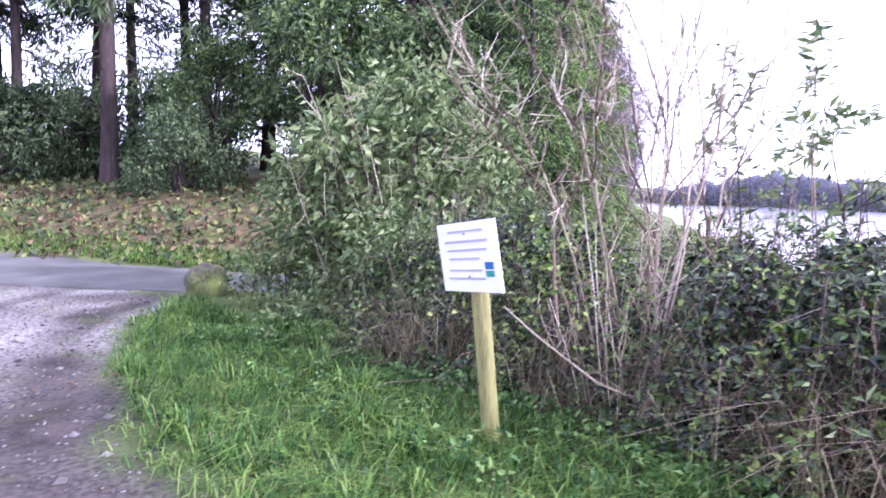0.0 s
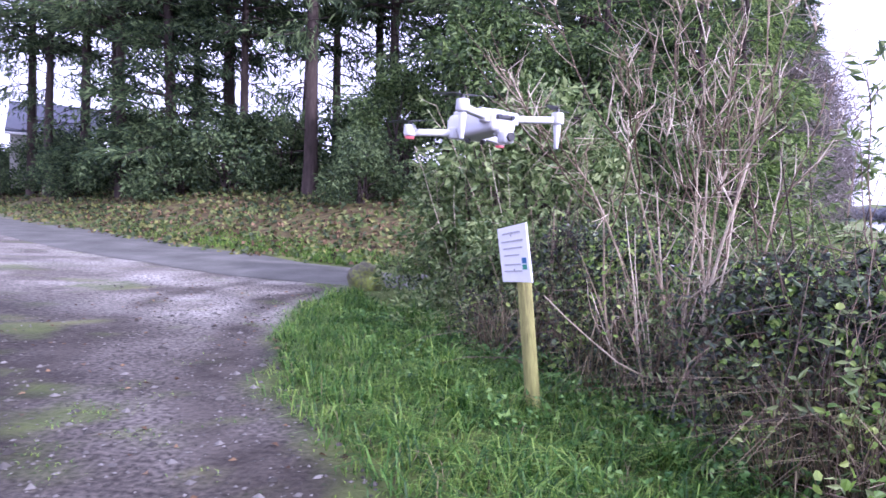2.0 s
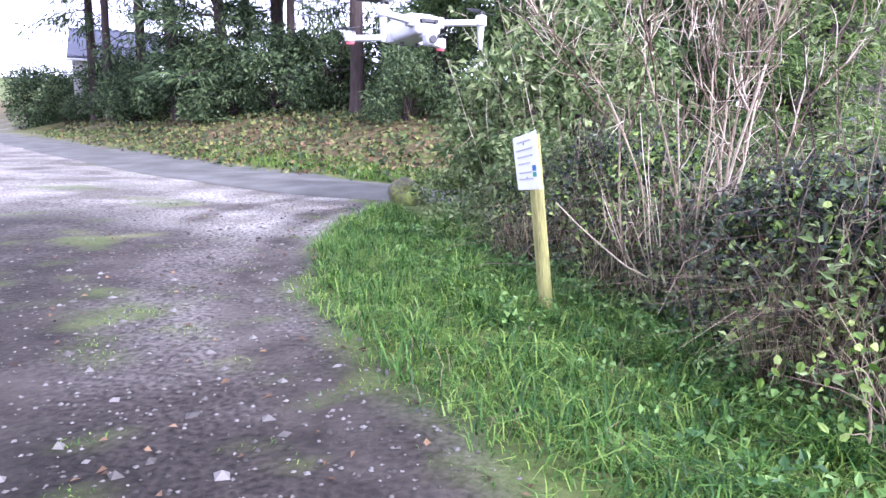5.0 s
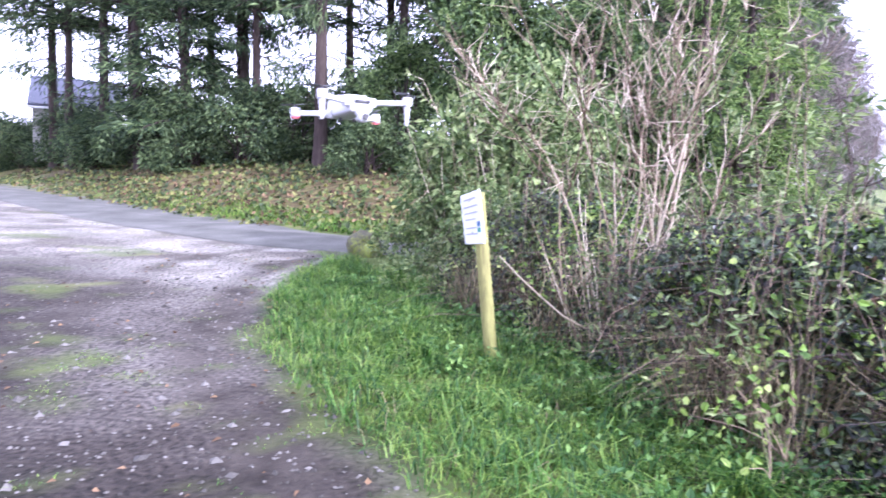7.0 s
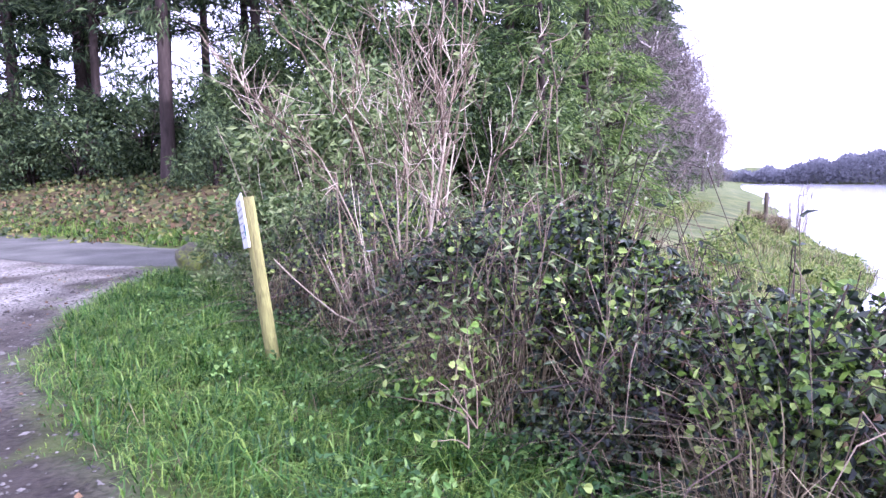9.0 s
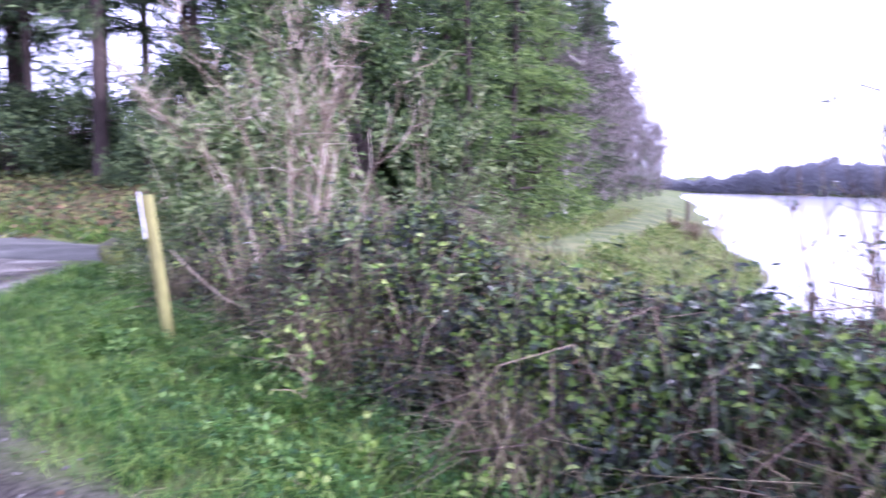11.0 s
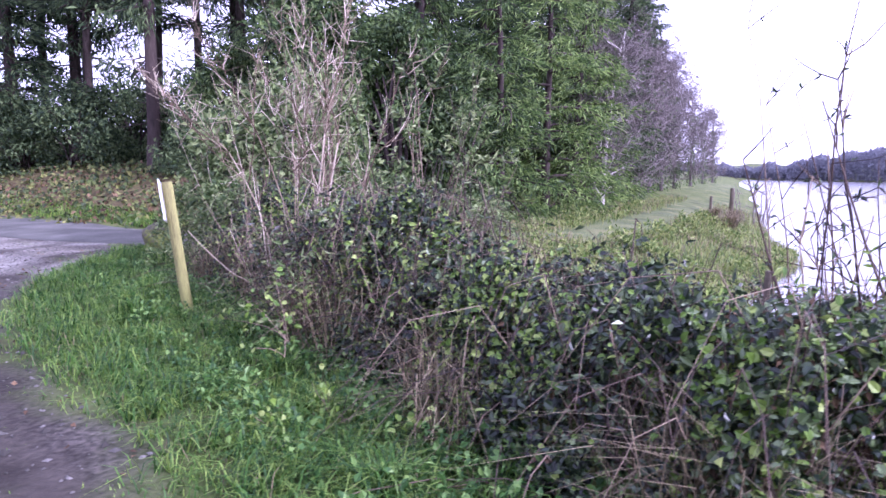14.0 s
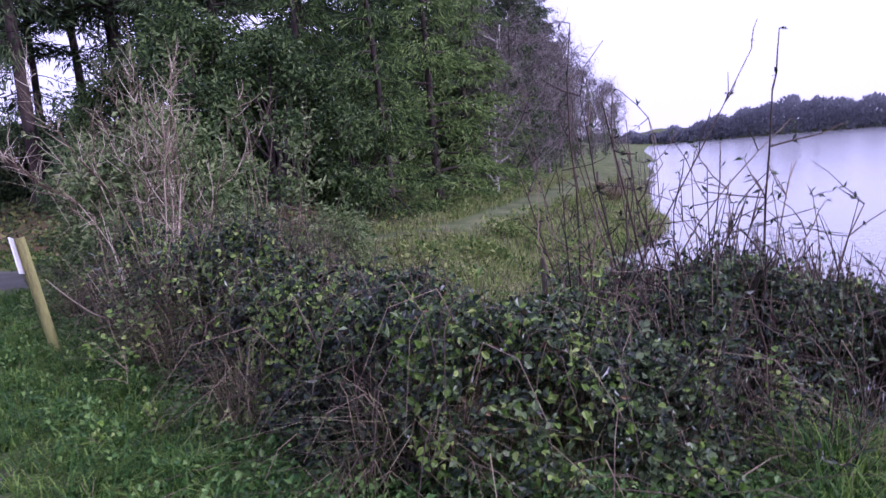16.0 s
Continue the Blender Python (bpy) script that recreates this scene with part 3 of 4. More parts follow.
tall = conifer(19, 0.35, 2.9, 0.24, 95, "tall dark conifer with a bare lower trunk on the bank", boughs=8)
put(tall, [(-5.2, 20.8, 0, 1), (-9.4, 25.5, 70, 1.05), (-14.2, 26.5, 140, 0.95), (-16.2, 27.8, 200, 1.0), (-18.0, 28.2, 260, 0.9), (-4.2, 29, 30, 1.0), (-19.6, 29.5, 310, 1.0), (-12.0, 33, 10, 1.1), (-7, 34, 80, 1.1), (-8.2, 23.6, 140, 0.78), (-7.0, 27.5, 250, 0.8), (-11.2, 27.0, 20, 0.85), (-3.1, 24.5, 10, 0.95), (-13.1, 24.8, 35, 0.9)])
full = conifer(17, 0.09, 3.1, 0.26, 170, "dense dark conifer with limbs almost to the ground")
put(full, [(-10.8, 23.8, 0, 0.95), (0.6, 23.5, 60, 1.05), (3.4, 24.5, 120, 1.1), (-1.2, 26, 200, 1.1), (6.0, 25.5, 260, 1.05), (8.4, 27.5, 310, 1.1), (10.6, 30.5, 20, 1.1), (5, 31, 90, 1.2), (12.8, 33, 40, 1.1), (15.6, 37.5, 100, 1.0), (19.5, 44, 170, 1.0), (9.0, 36, 20, 1.2), (11.6, 28.6, 250, 0.85), (14.6, 33.2, 130, 0.8), (24.5, 52, 30, 0.95)])
cedar = conifer(9.5, 0.03, 2.5, 0.17, 150, "mid-green feathery conifer at the edge of the wood", M_CEDAR, -0.10, 0.26)
put(cedar, [(5.4, 17.6, 0, 0.9), (7.6, 20.8, 70, 1.05), (9.6, 24.2, 150, 1.1), (3.0, 18.6, 230, 1.0), (11.6, 27.6, 300, 0.9)])
laurel = broadleaf(5.6, 2.0, 9500, "bushy bright green evergreen tree at the wood's edge", M_LAUREL, "evergreen_tree", 0.20, 0.05, 34, "evergreens at the edge", 0.33)
put(laurel, [(2.2, 16.6, 0, 0.85), (4.2, 16.9, 70, 0.75), (0.0, 17.8, 220, 0.95), (-2.4, 19.4, 20, 0.7)])
# Unseen row behind the viewpoint, added only to block sunlight.
sun_screen = broadleaf(6.2, 2.1, 7000, "unseen evergreen tree added south of the forecourt as a sun screen", M_LAUREL, "evergreen_tree", 0.22, 0.03, 26, "evergreens across the forecourt", 0.42)
put(sun_screen, [(-4.7, -10.6, 200, 1.04), (-3.4, -10.6, 0, 1.0), (-1.2, -11.0, 80, 1.02), (1.0, -11.2, 160, 1.0), (3.0, -11.5, 240, 1.0)])
bank_bush = broadleaf(2.6, 1.6, 5200, "low dark evergreen bush on the bank", M_NEEDLE, "bush", 0.17, 0.05, 18, "bushes on the bank", 0.42)
put(bank_bush, [(-8.3, 22.5, 0, 1.0), (-10.4, 23.1, 80, 1.0), (-6.8, 23.9, 160, 1.05), (-3.2, 18.0, 30, 0.7), (-13.0, 25.2, 220, 1.0), (-15.8, 26.4, 300, 0.85), (-3.6, 22.5, 120, 1.1), (-7.0, 26.5, 200, 1.0), (-14.8, 30.0, 80, 1.2), (-17.4, 28.8, 10, 0.9), (-19.0, 30.2, 130, 0.95), (-20.8, 31.0, 70, 0.8), (-22.6, 31.6, 20, 0.9), (-24.6, 32.6, 160, 1.1)])
deciduous = bare_tree(11.5, 3.0, "leafless grey-brown tree with fine twigs beside the track", M_TWIG, 900)
put(deciduous, [(13.6, 29.6, 0, 0.9), (16.0, 33.5, 80, 1.0), (19.0, 38.5, 160, 1.0), (22.5, 44.5, 230, 1.0), (12.6, 33.5, 300, 1.1), (27, 52, 40, 1.0), (11.0, 26.0, 120, 0.8), (33, 61, 100, 1.0), (41, 74, 10, 1.0), (52, 92, 60, 1.1), (24, 50, 200, 1.1)])
birch = bare_tree(8.5, 1.6, "slender birch with white bark beside the track", M_BIRCH)
put(birch, [(10.9, 24.6, 0, 1)])

# ---- far shore ----
n = 80000
a = rng.uniform(radians(4), radians(100), n)         # bearings clockwise from +y
r = rng.uniform(300, 345, n)
ridge = 5.2 + 4.4 * smooth(radians(33.5), radians(37), a) + 3.8 * np.exp(-((a - radians(42)) / 0.075) ** 2) + 3.0 * np.exp(-((a - radians(60)) / 0.12) ** 2) + 1.4 * np.sin(a * 90) * np.sin(a * 37) + 0.8 * np.sin(a * 211)
P = np.stack([np.sin(a) * r, np.cos(a) * r, -0.9 + rng.uniform(0, 1, n) ** 0.7 * ridge], 1)
woods = raw("far_woods", *leaves(P, any_dir(n, 0.6), any_dir(n), rng.uniform(0.9, 2.2, n), rng.uniform(0.6, 1.35, n)), M_HAZED_LEAF)
tagged(woods, "wooded hill on the far shore, distance haze painted into its grey-blue leaves", "woods", kind="stuff")

# ---- house behind the trees ----
hx0, hy0 = -21.3, 34.2
hz0 = float(land(hx0, hy0)) - 0.3
house = thing("house", (hx0, hy0, hz0), "pale rendered house with a slate roof behind the trees", "house", turn=-58.5)
W, Dp, Hh, rise = 6.0, 3.6, 3.7 - hz0, 1.4
part("wall", box((W, 0.25, Hh), (0, -Dp / 2, Hh / 2)), M_RENDERWALL, house)
part("wall", box((W, 0.25, Hh), (0, Dp / 2, Hh / 2)), M_RENDERWALL, house)
part("wall", box((0.25, Dp - 0.26, Hh), (-W / 2 + 0.125, 0, Hh / 2)), M_RENDERWALL, house)
part("wall", box((0.25, Dp - 0.26, Hh), (W / 2 - 0.125, 0, Hh / 2)), M_RENDERWALL, house)
slope = math.atan2(rise, W / 2)
ln = math.hypot(W / 2, rise) + 0.45
for sgn in (-1, 1):
    bm = bmesh.new()
    face = bm.faces.new([bm.verts.new(v) for v in ((-W / 2, sgn * Dp / 2, Hh), (W / 2, sgn * Dp / 2, Hh), (0, sgn * Dp / 2, Hh + rise))])
    ex = bmesh.ops.extrude_face_region(bm, geom=[face])
    bmesh.ops.translate(bm, vec=(0, -sgn * 0.25, 0), verts=[v for v in ex["geom"] if isinstance(v, bmesh.types.BMVert)])
    bmesh.ops.recalc_face_normals(bm, faces=bm.faces)
    part("gable", bm, M_RENDERWALL, house)
    part("roof", box((ln, Dp + 0.6, 0.12), (sgn * (W / 4 + 0.12), 0, Hh + rise / 2 - 0.02), 0.02, Matrix.Rotation(sgn * slope, 4, "Y")), M_SLATE, house, "grey-blue slate roof slope")
part("gutter", rod(0.06, 0.06, Dp + 0.6, (W / 2 + 0.35, 0, Hh - 0.22), 8, 0, Matrix.Rotation(radians(90), 4, "X")), M_FRAMEWHITE, house, "white gutter")
for y0 in (-0.85, 0.9):
    win = part("window", box((0.08, 1.0, 1.2), (W / 2 + 0.03, y0, Hh - 1.0), 0.01), M_FRAMEWHITE, house, "white framed window")
    for dy in (-0.24, 0.24):
        part("pane", box((0.03, 0.40, 1.04), (W / 2 + 0.075, y0 + dy, Hh - 1.0), 0.004), M_GLASS, win)


# ---- bare coppiced shrub behind the sign ----
def coppice():
    e = thing("coppiced_shrub", (0.95, 5.25, float(land(0.95, 5.25))), "leafless coppiced shrub with pale tan stems beside the sign", "shrub", turn=0)
    thin = []

    def side(pts, count, low, size):
        for _ in range(count):
            f = rng.uniform(low, 0.98)
            j = min(int(f * (len(pts) - 1)), len(pts) - 2)
            d = unit(unit(pts[j + 1] - pts[j]) + any_dir(1)[0] * 0.75)
            b = wander(pts[j], d, size * rng.uniform(0.35, 1.0) * (1.2 - 0.6 * f), 4, 0.11, 0.16)
            thin.append((b, np.linspace(0.0052, 0.0017, 5)))
            for _ in range(3):
                thin.append((wander(b[rng.integers(1, 5)], unit(b[-1] - b[0] + any_dir(1, 0.6)[0] * 0.5), rng.uniform(0.08, 0.32), 2, 0.12), (0.003, 0.002, 0.0012)))

    # base offset, lean and height of each stem
    for bx, by, lx, ly, h in ((-0.34, 0.05, -0.34, 0.10, 2.5), (-0.12, 0.02, -0.24, 0.05, 2.9), (0.0, -0.05, -0.10, -0.12, 3.0), (0.08, 0.05, 0.02, 0.10, 3.3), (0.14, -0.04, 0.14, -0.10, 3.1), (0.20, 0.10, 0.28, 0.12, 3.0), (0.04, 0.14, -0.16, 0.3, 2.8), (0.26, 0.0, 0.42, -0.06, 2.8), (0.1, 0.0, 0.06, -0.22, 3.0), (0.30, 0.15, 0.55, 0.25, 2.6), (0.2, 0.02, 0.20, 0.3, 3.1)):
        pts = wander((bx, by, -0.08), (lx * 0.40, ly * 0.40, 1), h * 0.58, 6, 0.075, 0.03)
        r0 = rng.uniform(0.008, 0.014)
        runs = [(pts, np.linspace(r0, r0 * 0.55, 7))]
        side(pts, 4, 0.3, 0.5)
        tops = int(rng.integers(2, 4))
        for k_ in range(tops):                        # each stem forks into several leaders
            d = unit(pts[-1] - pts[-2] + any_dir(1)[0] * np.array((0.30, 0.30, 0.1)) + np.array((lx * 0.12, ly * 0.12, 0.1)))
            lead = wander(pts[-1 - (k_ % 3)], d, h * rng.uniform(0.40, 0.62), 7, 0.095, 0.08)
            runs.append((lead, np.linspace(r0 * 0.55, 0.002, 8)))
            side(lead, 7, 0.05, 0.42)
        raw("stem", *tubes(runs, 6), M_STEM, e, "", True)
    for i in range(45):                               # thin basal shoots
        a, q = rng.uniform(0, 6.28), rng.uniform(0.0, 0.38)
        thin.append((wander((math.cos(a) * q, math.sin(a) * q * 0.7, -0.05), (math.cos(a) * 0.3, math.sin(a) * 0.3, 1), rng.uniform(0.5, 1.5), 5, 0.07), np.linspace(0.006, 0.002, 6)))
    tagged(raw("twig_mass", *tubes(thin, 4), M_STEM, e, "fine pale side twigs"), kind="stuff")
    return e


coppice()


# ---- hedge of brambles ----
def hedge_top(x, y):
    d = offset(HEDGE, x, y)
    x, y = np.asarray(x, float), np.asarray(y, float)
    h = 0.68 + 0.30 * smooth(1.0, 4.5, y) * (1 - smooth(2.0, 3.2, x)) + 0.15 * wave(x, y, 2.2, 5) + 0.19 * wave(x, y, 5.1, 8) + 0.45 * smooth(4.4, 6.0, x)
    h = h - 0.42 * np.exp(-((x - 4.0) ** 2 + (y - 3.4) ** 2) / 1.3) - 0.30 * smooth(3.2, 4.4, y) * smooth(2.6, 3.4, x)
    h = np.maximum(h, 0.12)
    return h * smooth(-0.12, 0.65, d) * (1 - 0.7 * smooth(1.6, 3.4, d) * (1 - smooth(3.9, 5.2, x)))


def bramble(cx, cy, rx, leaves_n, label):
    """One bramble mound: arching canes, leaves in threes, dead stalks hanging at its front."""
    e = thing("bramble_bush", (cx, cy, float(land(cx, cy))), label, "bush", "brambles of the hedge")
    base = np.array((cx, cy, float(land(cx, cy))))
    m = leaves_n * 3
    x, y = cx + rng.uniform(-rx, rx, m), cy + rng.uniform(-rx, rx, m)
    d, top = offset(HEDGE, x, y), hedge_top(x, y)
    keep = (d > -0.1) & (top > 0.08) & (np.hypot(x - cx, y - cy) < rx) & (wave(x, y, 7.3, 3) + 0.7 * wave(x, y, 13.0, 6) > rng.uniform(-0.8, 0.55, m))
    x, y, d, top = (v[keep][:leaves_n] for v in (x, y, d, top))
    n = len(x)
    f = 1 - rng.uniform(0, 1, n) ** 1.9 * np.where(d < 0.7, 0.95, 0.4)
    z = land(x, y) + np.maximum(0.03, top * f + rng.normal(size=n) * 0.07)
    C = np.stack([x, y, z], 1) - base
    out = np.stack([-np.ones(n) * 0.5, -np.ones(n) * 0.6, np.ones(n) * 0.9], 1) + rng.normal(size=(n, 3)) * 0.85
    L = rng.uniform(0.022, 0.053, n)
    stalk = any_dir(n, -0.1)
    P, D, N, S = [], [], [], []
    for turn, size in ((0, 1.15), (1.25, 0.9), (-1.25, 0.9)):
        s = unit(np.cross(stalk, out))
        P.append(C + stalk * 0.012)
        D.append(stalk * math.cos(turn) + s * math.sin(turn))
        N.append(out)
        S.append(L * size)
    P, D, N, S = (np.concatenate(v) for v in (P, D, N, S))
    # Young leaves, plus extra pale ones on the crown painting its sunlit top.
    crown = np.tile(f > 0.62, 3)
    # Their share drops past x = 2.6 to keep the shaded end dark.
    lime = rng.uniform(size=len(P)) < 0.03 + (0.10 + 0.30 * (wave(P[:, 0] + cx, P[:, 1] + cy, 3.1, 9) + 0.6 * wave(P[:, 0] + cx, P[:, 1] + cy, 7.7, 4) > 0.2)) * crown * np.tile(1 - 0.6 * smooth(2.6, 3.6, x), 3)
    dead = ~lime & (rng.uniform(size=len(P)) < 0.05 + 0.10 * (wave(P[:, 0] + cx, P[:, 1] + cy, 2.7, 14) > 0.35))
    withered = raw("withered_foliage", *leaves(P[dead], D[dead] + (0, 0, -0.8), N[dead], S[dead], S[dead] * 0.5), M_LITTER, e, "brown withered leaves")
    green = ~lime & ~dead
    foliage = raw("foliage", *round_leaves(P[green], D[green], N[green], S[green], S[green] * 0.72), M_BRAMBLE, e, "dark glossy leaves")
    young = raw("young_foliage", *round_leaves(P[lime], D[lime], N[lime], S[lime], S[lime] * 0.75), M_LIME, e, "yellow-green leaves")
    runs = []
    for i in range(int(rx * 135)):
        j = rng.integers(0, n)
        g = np.array((x[j], y[j], float(land(x[j], y[j]))))
        a = rng.uniform(0, 6.28)
        ln = rng.uniform(0.4, 1.0)
        h = float(top[j]) * rng.uniform(0.7, 1.35)
        p = [g, g + (math.cos(a) * ln * 0.15, math.sin(a) * ln * 0.15, h * 0.6), g + (math.cos(a) * ln * 0.4, math.sin(a) * ln * 0.4, h), g + (math.cos(a) * ln * 0.75, math.sin(a) * ln * 0.75, h * 0.95), g + (math.cos(a) * ln, math.sin(a) * ln, h * 0.6)]
        runs.append((np.array(p) - base, np.array((0.004, 0.0037, 0.0033, 0.0026, 0.0015)) * rng.uniform(0.55, 1.1)))
    tangle = raw("cane_tangle", *tubes(runs, 4), M_CANE, e, "arching brown canes")
    for o in (foliage, young, withered, tangle):
        tagged(o, kind="stuff")
    front = np.where((d < 0.6) & (wave(x, y, 3.7, 11) + 0.6 * wave(x, y, 8.3, 2) > 0.25))[0]
    if len(front) > 20:
        j = rng.choice(front, 430)
        g = np.stack([x[j] - 0.05, y[j] - 0.06, land(x[j], y[j])], 1) - base
        q = blades(g, rng.uniform(0.2, 1.1, 430) * np.clip(hedge_top(x[j] + 0.3, y[j] + 0.2), 0.3, 1), rng.uniform(0.15, 1.6, 430), 0.0034)
        tagged(raw("straw", *q, M_DRY, e, "dry straw-coloured stalks"), kind="stuff")
    return e


for cx, cy, rx, nn in ((0.35, 6.6, 1.2, 4500), (1.3, 5.0, 1.25, 8000), (1.9, 4.1, 1.1, 9500), (2.4, 3.0, 1.1, 10500), (3.1, 1.9, 1.15, 11000), (4.0, 1.1, 1.1, 11000), (5.2, 1.0, 1.2, 10000), (3.3, 3.6, 1.1, 6000), (4.6, 2.4, 1.1, 7000), (6.4, 1.0, 1.1, 6000), (2.6, 5.2, 1.1, 4000), (5.5, 2.9, 1.0, 6000), (6.4, 2.6, 1.0, 6000), (6.4, 4.0, 1.0, 4500), (5.4, 4.2, 0.8, 3000), (3.9, 4.3, 0.9, 3000), (4.5, 3.4, 0.8, 3500), (7.3, 1.6, 1.0, 6500), (7.4, 3.0, 1.0, 5500), (7.2, 0.2, 1.0, 5000), (5.9, 1.8, 1.0, 6000)):
    bramble(cx, cy, rx, int(nn * 0.6), "tangled bramble bush with dark glossy leaves and brown canes")


def sprig(x0, y0, lift, count, reach):
    """A cluster of pale young leaves on a thin arching stem at the hedge's face."""
    e = thing("leafy_sprig", (x0, y0, float(land(x0, y0)) + lift), "bright yellow-green young leaves on a thin bramble stem", "sprig", "young sprigs in the hedge")
    runs, P = [], []
    for _ in range(3):
        stem = wander((0, 0, -lift * 0.5), unit(np.array((-0.25, -0.3, 1.0)) + any_dir(1)[0] * 0.35), lift * 0.5 + reach * rng.uniform(0.6, 1.3), 5, 0.16, -0.03)
        runs.append((stem, np.linspace(0.0035, 0.0012, 6)))
        j = rng.integers(2, 6, count)
        P.append(stem[j] + rng.normal(size=(count, 3)) * reach * 0.28)
    P = np.concatenate(P)
    raw("stem", *tubes(runs, 4), M_CANE, e)
    k = len(P)
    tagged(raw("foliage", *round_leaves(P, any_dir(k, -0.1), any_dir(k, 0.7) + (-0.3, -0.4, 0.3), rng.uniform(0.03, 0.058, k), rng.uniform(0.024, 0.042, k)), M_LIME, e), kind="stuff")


for x0, y0, lift, c, reach in ((1.15, 3.0, 0.62, 10, 0.17), (1.12, 3.05, 0.40, 6, 0.12), (1.25, 3.6, 0.5, 8, 0.16), (1.75, 3.2, 0.75, 9, 0.18), (2.1, 2.7, 0.7, 6, 0.14), (1.5, 4.0, 0.9, 9, 0.2), (2.5, 2.2, 0.75, 7, 0.15), (2.9, 1.8, 0.72, 6, 0.15), (3.3, 1.1, 0.62, 8, 0.17), (3.0, 0.7, 0.35, 7, 0.14), (3.9, 0.7, 0.6, 9, 0.18), (4.3, 0.5, 0.42, 8, 0.16), (4.7, 1.0, 0.75, 7, 0.16), (3.6, 0.45, 0.22, 6, 0.13), (5.2, 1.1, 0.8, 7, 0.15), (0.75, 5.3, 0.8, 9, 0.2), (0.3, 6.1, 0.7, 9, 0.2), (2.2, 3.7, 0.95, 8, 0.18), (1.9, 2.0, 0.15, 7, 0.12), (1.45, 2.35, 0.12, 9, 0.13), (1.15, 2.2, 0.1, 8, 0.13), (2.7, 3.1, 0.85, 8, 0.18), (1.0, 3.9, 0.35, 6, 0.13), (3.5, 1.9, 0.7, 6, 0.14)):
    sprig(x0, y0, lift, c, reach)


# ---- bushes behind the sign ----
willow = broadleaf(2.9, 1.25, 5200, "grey-green willow bush with slender upright shoots behind the sign", M_WILLOW, "willow_bush", 0.13, 0.05, 20, "", 0.42)
put(willow, [(0.5, 9.1, 0, 1.0), (-0.3, 9.6, 200, 0.8)])
rough = broadleaf(1.15, 0.8, 3000, "low tangled green and straw-coloured undergrowth", M_WILLOW, "undergrowth", 0.08, 0.03, 12, "undergrowth behind the verge", 0.5)
put(rough, [(-0.3, 7.9, 0, 1), (-0.9, 9.2, 60, 0.9), (0.6, 7.3, 120, 1.0), (1.7, 7.4, 250, 1.0), (0.2, 10.4, 20, 1.0), (3.0, 7.6, 70, 0.9), (1.6, 10.6, 130, 1.0)])

# ---- mossy stone ----
stone = bmesh.new()
bmesh.ops.create_icosphere(stone, subdivisions=4, radius=0.5)
for v in stone.verts:
    v.co *= 1 + 0.35 * noise.noise(v.co * 2.6) + 0.10 * noise.noise(v.co * 8)
    v.co.x, v.co.y, v.co.z = v.co.x * 0.56, v.co.y * 0.5, max(v.co.z, -0.3) * 0.52
st = part("boulder", stone, M_STONE, None, "", True)
st.location = (-1.86, 10.35, float(land(-1.86, 10.35)) + 0.12)
tagged(st, "mossy grey boulder at the end of the verge", "stone")


# ---- sign on its leaning post ----
def sign():
    lean = Matrix.Rotation(radians(-7.2), 4, "Y") @ Matrix.Rotation(radians(1.0), 4, "X")
    e = thing("sign_post", (0, 5.0, float(land(0, 5.0))), "leaning yellow-green weathered wooden post with a white notice", "sign")
    p = part("post", rod(0.050, 0.046, 1.60, (0, 0, 0.43), 14, 0.006), M_POST, e, "", True)
    p.matrix_basis = lean
    b = part("notice_board", box((0.57, 0.012, 0.36), (0, 0, 0), 0.003), M_WHITE, e, "white printed notice")
    m = lean @ pose(0.0, 0, 1.055) @ pose(0, 0, 0, 0, 0, SIGN_TURN) @ pose(0.0, -0.056, 0, 0, -6.5, 0)
    b.matrix_basis = m
    z = 0.135
    for i, (w, gap) in enumerate(((0.34, 0.052), (0.42, 0.045), (0.38, 0.045), (0.30, 0.06), (0.32, 0.042), (0.36, 0.04))):
        part("text_line", box((w, 0.003, 0.010), (-0.03 if i > 2 else 0.0, -0.008, z)), M_INK, b)
        z -= gap
    part("emblem", box((0.075, 0.003, 0.035), (0.20, -0.008, -0.045)), M_INKBLUE, b, "blue emblem block")
    part("emblem", box((0.075, 0.003, 0.03), (0.20, -0.008, -0.085)), M_INKGREEN, b, "green emblem block")
    for dz in (-0.1, 0.12):
        part("screw", rod(0.006, 0.006, 0.004, (0, -0.008, dz), 10, 0, Matrix.Rotation(radians(90), 4, "X")), M_DARK, b)
    return e


SIGN_TURN = -75.5
sign()


